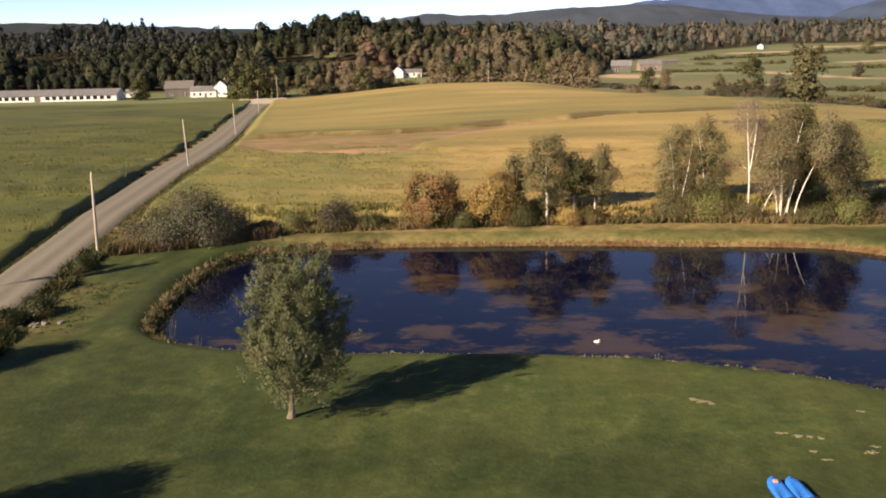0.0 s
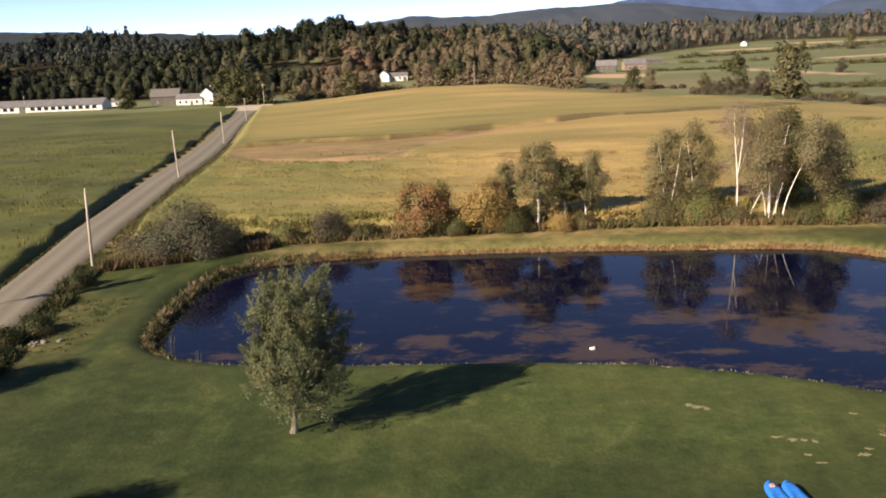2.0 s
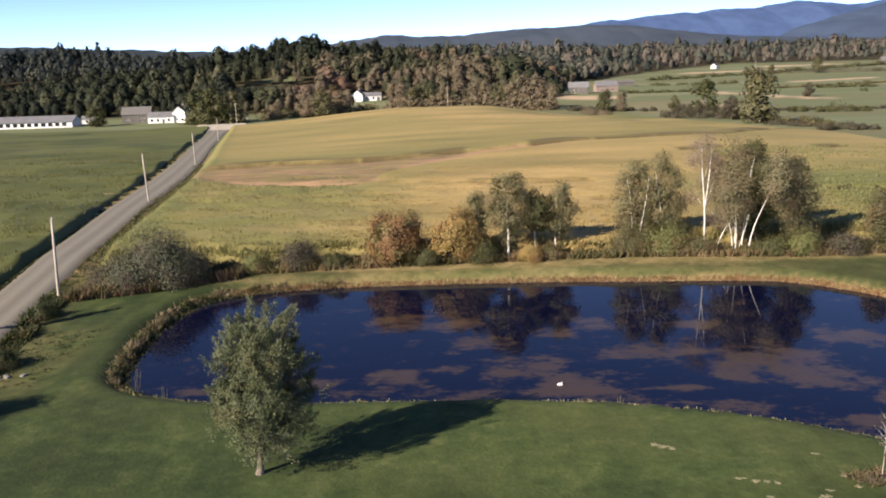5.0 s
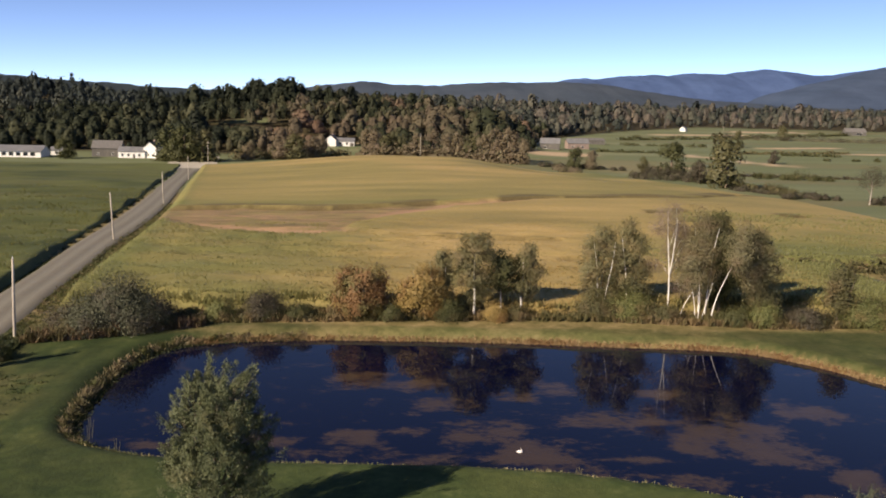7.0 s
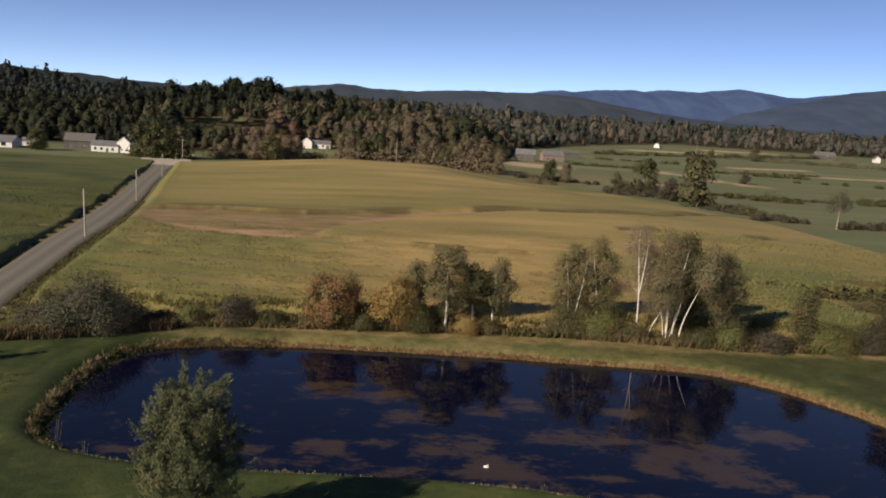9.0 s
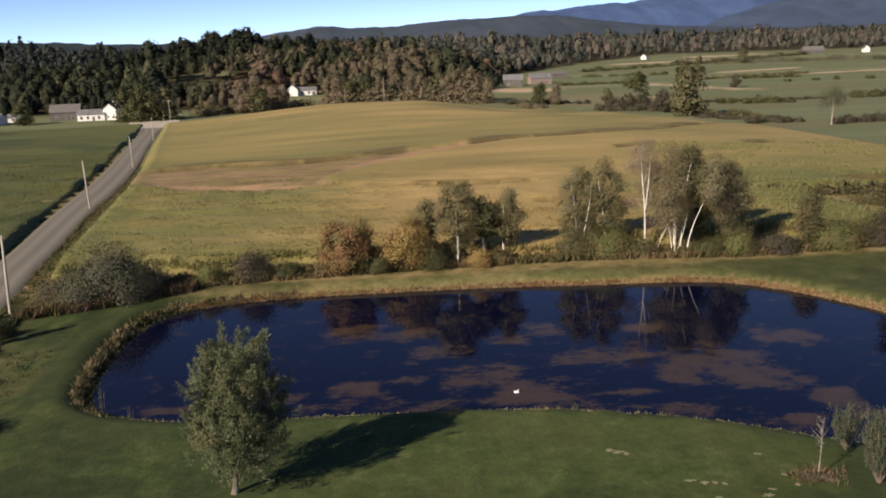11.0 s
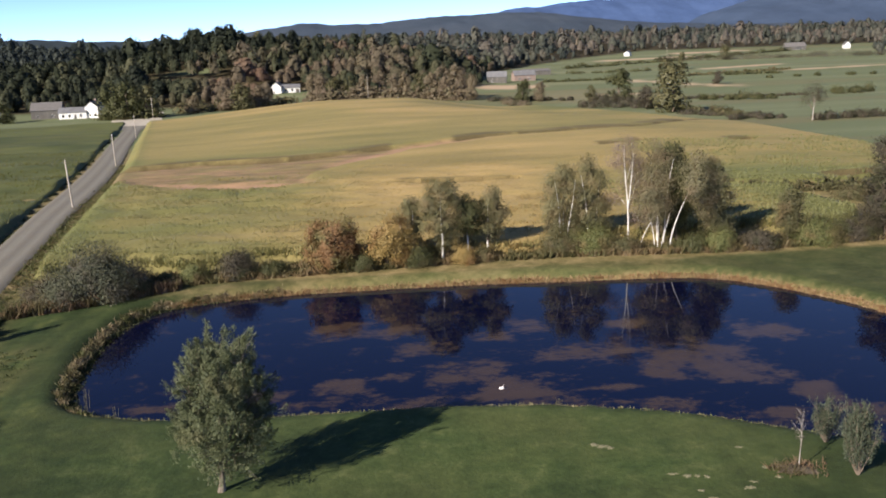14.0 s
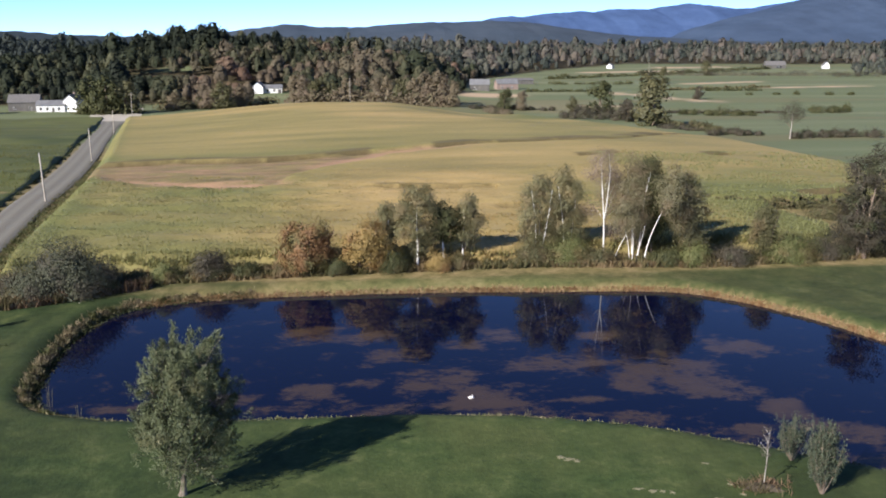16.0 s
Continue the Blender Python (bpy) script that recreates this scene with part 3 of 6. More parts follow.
def lane_side(x, y):
    """Brown strip for the stalks along a gap's far side, widened with distance to suit the camera."""
    off, inside = lane_offset(x, y)
    return inside * smooth(-0.8, 0.0, off) * smooth(1.0, 0.75, off / (7.5 * (y / 200) ** 2)) * np.clip(0.7 + 0.9 * vnoise(x / 7, y / 4, 16), 0, 1)


LANES = [(-54, 175.1, -36, 176.1), (-36, 176.1, -19, 175.1), (-19, 175.1, -8, 177.6), (-8, 177.6, 2, 183.4), (15.2, 189.7, 29.5, 194.9), (29.5, 194.9, 43.8, 198.8), (43.8, 198.8, 58.1, 202.1), (58.1, 202.1, 80.0, 226.8), (80.0, 226.8, 94.2, 244.0),
         (40.9, 167.0, 50.5, 168.9), (66.6, 167.9, 72.4, 169.4), (43.8, 113.2, 53.3, 109.4), (53.3, 109.4, 70.4, 110.3), (59.0, 115.6, 69.5, 118.0), (45.7, 110.8, 68.5, 108.0), (1.9, 130.3, 19.0, 126.0), (17.1, 108.0, 20.9, 108.4)]


def corn_height(x, y, west):
    d = inside_field(x, y, west)
    n2 = (1 - smooth(120, 180, y)) * ((0.15 + 0.1 * smooth(5, -15, x)) * vnoise(x / 2.6, y / 2.4, 1) + 0.04 * vnoise(x / 1.5, y / 1.7, 2)) + 0.05 * vnoise(x / 30, y / 17, 3)
    tall = (1.35 if not west else (0.5 + 0.5 * smooth(85, 135, y)) * (0.15 + 0.75 * np.clip(0.45 + 0.8 * vnoise(x / 30, y / 16, 41), 0, 1))) * (1 - (0 if west else np.maximum.reduce([0.5 * bare_shape(x, y), 0.9 * lane_zone(x, y), 0.75 * soil_zone(x, y)]))) + n2
    return land(x, y) + np.maximum(np.minimum(tall, 0.04 + d * (1.1 if west else 1.6 - 1.0 * smooth(88, 130, y))), -1.2)


def greenness(x, y, west):
    """Where the corn is still green."""
    if west:
        return np.clip(0.5 + 0.55 * vnoise(x / 9, y / 6, 42) + 0.35 * vnoise(x / 40, y / 22, 43), 0, 1)
    g = 0.95 * smooth(8, -25, x + 5 * vnoise(x / 16, y / 12, 45)) * (1 - 0.35 * smooth(100, 150, y)) * smooth(186, 174, y) + (0.66 - 0.25 * smooth(120, 165, y)) * smooth(8, 44, x - 0.12 * (y - 90)) + 0.3 * smooth(250, 350, y) + 0.85 * smooth(110, 20, x - road_x(y)) * smooth(176, 184, y) * smooth(380, 280, y)
    g = g + 0.28 * vnoise(x / 42, y / 30, 19) * smooth(150, 200, y) + 0.25 * vnoise(x / 13, y / 7, 20) * smooth(180, 130, y) + 0.2 * vnoise(x / 26, y / 40, 23)
    g = np.minimum(g, 1 - 0.5 * smooth(170, 200, y) * smooth(70, 30, x))
    g = g + 0.35 * smooth(40, 50, x) * smooth(130, 116, y)
    return np.clip(g + 0.3 * smooth(10, 5, x - road_x(y)), 0, 1)


def corn_field(name, label, west, mat, leafmat, xs, ys, count, reach):
    me, X, Y = grid_mesh(name, xs, ys, lambda x, y: corn_height(x, y, west), True)
    attribute(me, "bare", 0 * X if west else bare_zone(X, Y))
    attribute(me, "soil", 0 * X if west else soil_zone(X, Y))
    attribute(me, "stalks", 0 * X if west else np.maximum(lane_side(X, Y), 0.4 * smooth(2.2, 0.8, inside_field(X, Y, west)) * (Y < 96)))
    attribute(me, "green", greenness(X, Y, west))
    attribute(me, "lane", 0 * X if west else lane_zone(X, Y))
    d = inside_field(X, Y, west)
    bm = bmesh.new()
    bm.from_mesh(me)
    bm.verts.ensure_lookup_table()
    bmesh.ops.delete(bm, geom=[v for v in bm.verts if d[v.index] < -2.5], context="VERTS")
    bm.to_mesh(me)
    bm.free()
    ob = tagged(link_mesh(name, me, mat, None, "", True), label, "corn field", "", "stuff")
    # standing plants, in rows, on the near part
    y = 20 + (reach - 20) * rng.random(count) ** 1.3 if west else 80 + (reach - 80) * rng.random(count) ** 1.4
    x = (road_x(y) - 3.6 - 95 * rng.random(count)) if west else rng.uniform(-50, 96, count)
    y = np.round(y / 1.5) * 1.5 + rng.normal(0, 0.26, count)
    tuft = 0.5 + 0.55 * vnoise(x / 3.4, y / 1.8, 8) + 0.4 * vnoise(x / 11, y / 5, 9)
    ok = (inside_field(x, y, west) > 0.2) & (rng.random(count) < np.clip(tuft, 0.04, 1)) & (rng.random(count) > (0 if west else np.clip(0.85 * bare_zone(x, y) + soil_zone(x, y) + lane_zone(x, y), 0, 1)))
    x, y = x[ok], y[ok]
    z = corn_height(x, y, west)
    tip = (0.10 + 0.22 * rng.random(len(x))) * (1.8 if west else 1.15 - 0.8 * smooth(92, 116, y) * smooth(-22, 2, x)) * (0.8 + 0.5 * vnoise(x / 3.4, y / 1.8, 8))
    quads = []
    for _ in range(3):
        a = rng.uniform(0, 2 * math.pi, len(x))
        r, w = rng.uniform(0.05, 0.4, len(x)), rng.uniform(0.035, 0.08, len(x))
        base = np.stack([x, y, z - 0.5], 1)
        side = np.stack([-np.sin(a) * w, np.cos(a) * w, 0 * a], 1)
        top = base + np.stack([np.cos(a) * r, np.sin(a) * r, 0.5 + tip * rng.uniform(0.5, 1.0, len(x))], 1)
        quads.append(np.stack([base - side, base + side, top + side * 0.3, top - side * 0.3], 1))
    green = np.tile(np.repeat(greenness(x, y, west), 4), 3)
    if not west:
        # the front rows, seen from top to bottom
        xe = rng.uniform(-33, 46, 7000)
        ye = 82.2 + 1.2 * np.sin(xe * 0.4) + 3 * smooth(12, 30, xe) + np.abs(rng.normal(0, 0.9, 7000))
        ze, a = land(xe, ye), rng.uniform(0, 2 * math.pi, 7000)
        base = np.stack([xe, ye, ze + 1.0 * rng.random(7000)], 1)
        side = np.stack([-np.sin(a) * 0.07, np.cos(a) * 0.07, 0 * a], 1)
        top = base + np.stack([np.cos(a) * 0.3, np.sin(a) * 0.3, rng.uniform(0.3, 0.7, 7000)], 1)
        quads.append(np.stack([base - side, base + side, top + side * 0.3, top - side * 0.3], 1))
        green = np.concatenate([green, np.repeat(0.3 + 0.7 * greenness(xe, ye, west), 4)])
        # rows that bend round the field's end
        xe, v = rng.uniform(28, 60, 9000), 86 + np.floor(rng.uniform(0, 17, 9000)) * 1.9 + rng.normal(0, 0.16, 9000)
        bend = np.clip(xe - 42, 0, None)
        ye = 84 + np.sqrt(np.clip((v - 84) ** 2 - bend ** 2, 0, None))
        ok = (inside_field(xe, ye, west) > 0.2) & (bend < v - 84.5) & (lane_zone(xe, ye) < 0.3)
        xe, ye = xe[ok], ye[ok]
        xs2, ys2 = rng.uniform(44, 92, 11000), 117 + np.floor(rng.uniform(0, 24, 11000)) * 2.3 + rng.normal(0, 0.2, 11000)
        ys2 = ys2 + 0.1 * (xs2 - 60) + 0.004 * (xs2 - 60) ** 2
        ok = (inside_field(xs2, ys2, west) > 0.2) & (lane_zone(xs2, ys2) < 0.3) & (vnoise(xs2 / 9, ys2 / 5, 47) > -0.25)
        xe, ye = np.concatenate([xe, xs2[ok]]), np.concatenate([ye, ys2[ok]])
        a, k2 = rng.uniform(0, 2 * math.pi, len(xe)), len(xe)
        base = np.stack([xe, ye, corn_height(xe, ye, west) - 0.3], 1)
        side = np.stack([-np.sin(a) * 0.09, np.cos(a) * 0.09, 0 * a], 1)
        top = base + np.stack([np.cos(a) * 0.3, np.sin(a) * 0.3, rng.uniform(0.4, 0.64, k2)], 1)
        quads.append(np.stack([base - side, base + side, top + side * 0.3, top - side * 0.3], 1))
        green = np.concatenate([green, np.full(4 * k2, 0.95)])
    me2 = quads_mesh("corn_plants", np.concatenate(quads))
    attribute(me2, "green", green)
    link_mesh("corn_plants", me2, leafmat, ob)
    return ob


CORN_LEAF = leaves("corn_leaves", (0.34, 0.24, 0.095), (0.48, 0.34, 0.14), (0.24, 0.20, 0.075), 0.4, 0.5, (0.25, 0.255, 0.105))
CORN_LEAF_GREEN = leaves("green_corn_leaves", (0.095, 0.10, 0.03), (0.16, 0.15, 0.05), (0.12, 0.13, 0.035), 0.3)
corn_field("ripe_corn_field", "ripening golden green corn field on a gentle rise", False, CORN_GOLD, CORN_LEAF,
           np.concatenate([np.arange(1.6, 12, 0.7), np.arange(12, 206, 1.1)]), np.concatenate([np.arange(79, 226, 0.9), np.arange(226, 397, 2.0)]), 66000, 152)
corn_field("green_corn_field", "green corn field beside the gravel road", True, CORN_GREEN, CORN_LEAF_GREEN,
           np.concatenate([np.arange(-240, -70, 4.0), np.arange(-70, -14, 1.1), np.arange(-14, -1.4, 0.5)]), np.concatenate([np.arange(20, 190, 1.1), np.arange(190, 412, 2.0)]), 46000, 230)


# ---- trees ----
def tree(name, label, x, y, height, trunk_r, lobes, leafmat, bark, clumps, per, size, seed, ratio=0.5, lean=(0, 0), droop=0.2, stems=1, fork=0.25, spread=0.33, category="tree", show_stem=0.8, behind=0.0):
    """A tree: tapering stems, limbs that reach into the crown's lobes, and a crown of many leaves in clumps.
    lobes: (x, y, z, rx, ry, rz) from the foot."""
    rg = np.random.default_rng(seed)
    clumps, per, spread, size = int(clumps * 0.9), int(per * 2.4), spread * 0.92, size * 0.66
    root = tagged(new(name), label, category)
    root.location = (x, y, gz(x, y) - 0.05)
    lobes = [(l[0], l[1] + behind, *l[2:]) for l in lobes]
    vol = np.array([l[3] * l[4] * l[5] for l in lobes]) ** 0.6
    pick = rg.choice(len(lobes), clumps, p=vol / vol.sum())
    d = rg.normal(size=(clumps, 3))
    d /= np.linalg.norm(d, axis=1)[:, None]
    rad = rg.uniform(0.25, 1.0, clumps) ** 0.45
    lob = np.array(lobes)
    cen = lob[pick, :3] + d * lob[pick, 3:] * rad[:, None]
    axis = np.stack([cen[:, 0] - lob[:, 0].mean(), cen[:, 1] - lob[:, 1].mean(), (cen[:, 2] - lob[:, 2].mean()) * 0.5], 1)
    axis /= np.linalg.norm(axis, axis=1)[:, None] + 1e-9
    face = 0.55 * d + 0.6 * axis + np.array([0, 0, 0.15])
    face, cen = face[cen[:, 2] > 0.25], cen[cen[:, 2] > 0.25]
    paths = []
    for s in range(stems):
        a = 2 * math.pi * s / stems + seed
        sx, sy = (0.3 * math.cos(a), 0.3 * math.sin(a)) if stems > 1 else (0, 0)
        tx, ty = lean[0] + (sx * 3 if stems > 1 else 0), lean[1] + (sy * 3 if stems > 1 else 0)
        spine = []
        for i in range(9):
            t = i / 8
            w = 0.05 * height * t * (1 - t)
            spine.append((Vector((sx + tx * t ** 1.3 + w * math.sin(3 * t + seed), sy + ty * t ** 1.3 + w * math.cos(4 * t + seed), height * show_stem * t)),
                          trunk_r * (1.35 if i == 0 else 1) * (1 - 0.85 * t)))
        paths.append(spine)
    if name == "white_birch_tree":
        # a second stem parts from the first
        i0 = paths[0][3][0]
        paths.append([(i0 + Vector((0.75 * t - 0.25 * t * t, 0.1 * t, 0.5 * height * t)), trunk_r * 0.62 * (1 - 0.8 * t)) for t in np.linspace(0, 1, 7)])
    limbs = []
    for c3 in cen[:: max(1, len(cen) // 34)]:
        sp = paths[int(rg.integers(len(paths)))]
        want = max(fork * height, c3[2] - 0.35 * math.hypot(c3[0], c3[1]) - 0.3 * height * rg.random())
        i = min(range(len(sp)), key=lambda j: abs(sp[j][0].z - want))
        a, r0 = sp[i]
        m = a.lerp(Vector(c3), 0.5) + Vector((0, 0, 0.05 * height))
        limbs.append([(a, r0 * 0.32), (m, r0 * 0.16), (Vector(c3), 0.008)])
    V, F = tubes(paths, 8)
    V2, F2 = tubes(limbs, 8)
    me = raw_mesh("trunk", V + V2, F + [tuple(k + len(V) for k in f) for f in F2])
    me.polygons.foreach_set("material_index", np.array([0] * len(F) + [0 if name == "white_birch_tree" and k2 < 0.35 * len(F2) else 1 for k2 in range(len(F2))], np.int32))
    link_mesh("trunk", me, [bark, BARK], root, "", True)
    q = leaf_quads(rg, cen, np.array([spread, spread, spread * 0.9]), per, size, ratio, droop, face, 0.28)
    q = q[q[:, :, 2].min(1) > 0.05]
    link_mesh("crown", quads_mesh("crown", q), leafmat, root)
    return root


def bush(name, label, x, y, r, h, leafmat, seed, n=90, per=30, size=0.11, category="bush"):
    """A bush: many thin stems from one foot and a broad rounded, uneven mass of leaves."""
    rg = np.random.default_rng(seed)
    root = tagged(new(name), label, category)
    root.location = (x, y, gz(x, y) - 0.03)
    a, u = rg.uniform(0, 2 * math.pi, n), rg.random(n) ** 0.5
    hh = h * (1 - 0.5 * u ** 2.5) * rg.uniform(0.15, 1.0, n) ** 0.55 * (0.85 + 0.25 * np.sin(3 * a + seed))
    cen = np.stack([np.cos(a) * u * r, np.sin(a) * u * r, hh * 0.93], 1)
    stems = [[(Vector((c3[0] * 0.15, c3[1] * 0.15, 0)), 0.035), (Vector((c3[0] * 0.5, c3[1] * 0.5, c3[2] * 0.6)), 0.02), (Vector(c3), 0.006)] for c3 in cen[::3]]
    V, F = tubes(stems, 4)
    link_mesh("twig_mass", raw_mesh("twig_mass", V, F), BARK, root)
    q = leaf_quads(rg, cen, 0.11 * (r + h) ** 0.9, per, size, 0.5, 0.1, np.stack([cen[:, 0] / r, cen[:, 1] / r, cen[:, 2] / h - 0.2], 1), 0.24)
    q = q[q[:, :, 2].min(1) > 0.02]
    link_mesh("foliage", quads_mesh("foliage", q), leafmat, root)
    return root


def willow_tree(name, label, x, y, seed):
    """A young willow: a short leaning trunk, limbs fanning up, and feathery shoots of narrow leaves in an uneven crown."""
    rg = np.random.default_rng(seed)
    root = tagged(new(name), label, "tree")
    root.location = (x, y, gz(x, y) - 0.05)
    hs = [1.2, 1.7, 2.4, 3.1, 4.1, 5.0, 5.8, 6.5, 7.2, 7.7, 8.2]
    lo = [0.1, -0.5, -1.5, -2.2, -2.45, -2.0, -1.95, -1.85, -1.1, -0.7, -0.45]
    hi = [0.6, 1.3, 2.3, 2.9, 3.1, 2.8, 2.45, 2.1, 1.65, 1.3, 1.05]
    # leafy boughs all over the crown, two peaks with a notch between them, each a spray of shoots
    m2 = 64
    hb = np.interp((np.arange(m2) + 0.5) / m2, np.linspace(0, 1, 9), [1.5, 2.4, 3.1, 3.7, 4.3, 5.0, 5.7, 6.4, 7.3])
    ab, ub = np.arange(m2) * 2.4 + rg.normal(0, 0.3, m2), rg.uniform(0.5, 1.0, m2)
    left, right = np.interp(hb, hs, lo), np.interp(hb, hs, hi)
    cb = np.stack([(left + right) / 2 + 0.1 + np.cos(ab) * ub * (right - left) / 2 * 0.86, np.sin(ab) * ub * (right - left) / 2 * 0.8, hb], 1)
    top = hb > 6.3
    cb[top, 0] = np.where(cb[top, 0] > 0.32, 0.95, -0.35) + rg.normal(0, 0.25, top.sum())
    which = np.repeat(np.arange(m2), 11)
    off = rg.normal(size=(len(which), 3)) * np.array([0.30, 0.30, 0.26])
    base = cb[which] + off - np.array([0, 0, 0.3])
    mid2 = np.stack([0.2 + 0 * hb, 0 * hb, hb - 0.2 - 0.25 * (hb < 5)], 1)
    out = (cb - mid2)[which]
    out = out / (np.linalg.norm(out, axis=1)[:, None] + 0.4) + off * 0.9
    way = 0.45 * out + np.array([0.05, 0, 1.0]) * rg.uniform(0.7, 1.2, len(base))[:, None] + rg.normal(0, 0.18, (len(base), 3))
    low = smooth(3.4, 1.6, base[:, 2])
    way[:, 2] -= 1.0 * low
    way /= np.linalg.norm(way, axis=1)[:, None]
    length = rg.uniform(0.4, 0.95, len(base)) * (1 - 0.2 * low)
    # trunk, boughs and twigs
    spine = [(Vector((-0.02 + 0.13 * t + 0.05 * math.sin(5 * t), 0.03 * math.sin(4 * t), 2.3 * t)), 0.16 - 0.07 * t + (0.06 if t == 0 else 0)) for t in np.linspace(0, 1, 7)]
    boughs = []
    for k in range(11):
        ang, lean = 2 * math.pi * k / 11 + rg.normal(0, 0.2), rg.uniform(0.5, 1.6)
        foot, top = spine[3 + k % 4][0], 5.2 + 2.4 * rg.random()
        pts = [foot.lerp(Vector((0.25 + math.cos(ang) * lean, math.sin(ang) * lean, top)), t) + Vector((math.cos(ang), math.sin(ang), -0.4)) * (0.5 * math.sin(math.pi * t)) for t in np.linspace(0, 1, 6)]
        boughs.append([(q, 0.065 * (1 - 0.86 * i / 5)) for i, q in enumerate(pts)])
    joints = [q for b in boughs for q, _ in b] + [q for q, _ in spine[3:]]
    twigs = []
    for b, w, l in zip(base[::2], way[::2], length[::2]):
        near = min(joints, key=lambda q: (q - Vector(b)).length + 0.6 * max(0, q.z - b[2]))
        tip = Vector(b) + Vector(w) * float(l)
        twigs.append([(near, 0.018), (near.lerp(Vector(b), 0.6) + Vector((0, 0, 0.06)), 0.014), (tip, 0.004)])
    V, F = tubes([spine], 10)
    link_mesh("trunk", raw_mesh("trunk", V, F), WILLOW_BARK, root, "", True)
    for b in boughs:
        V, F = tubes([b], 6)
        link_mesh("bough", raw_mesh("bough", V, F), WILLOW_BARK, root, "", True)
    V, F = tubes(twigs, 4)
    link_mesh("twig_mass", raw_mesh("twig_mass", V, F), WILLOW_BARK, root, "", True)
    per = 125
    t = rg.random((len(base), per)) ** 0.85
    c3 = base[:, None] + way[:, None] * (length[:, None] * t)[..., None]
    c3 = c3 + rg.normal(size=c3.shape) * (0.12 * (1.15 - t) + 0.03)[..., None]
    thin = rg.random((len(base), per)) < (1 - 0.6 * low)[:, None]
    c3, w3 = c3[thin], np.repeat(way[:, None], per, 1)[thin]
    o3 = np.repeat(out[:, None], per, 1)[thin]
    along = 1.0 * w3 + 0.45 * rg.normal(size=w3.shape)
    along /= np.linalg.norm(along, axis=1)[:, None]
    flat = o3 * 2.2 + np.array([0, 0, 0.3]) + 0.3 * rg.normal(size=w3.shape)
    side = np.cross(along, flat)
    side /= np.linalg.norm(side, axis=1)[:, None] + 1e-9
    s2 = rg.uniform(0.04, 0.085, len(c3))[:, None]
    q = np.stack([c3 - along * s2, c3 + side * s2 * 0.3, c3 + along * s2, c3 - side * s2 * 0.3], 1)
    link_mesh("crown", quads_mesh("crown", q[q[:, :, 2].min(1) > 0.3]), WILLOW, root)
    return root


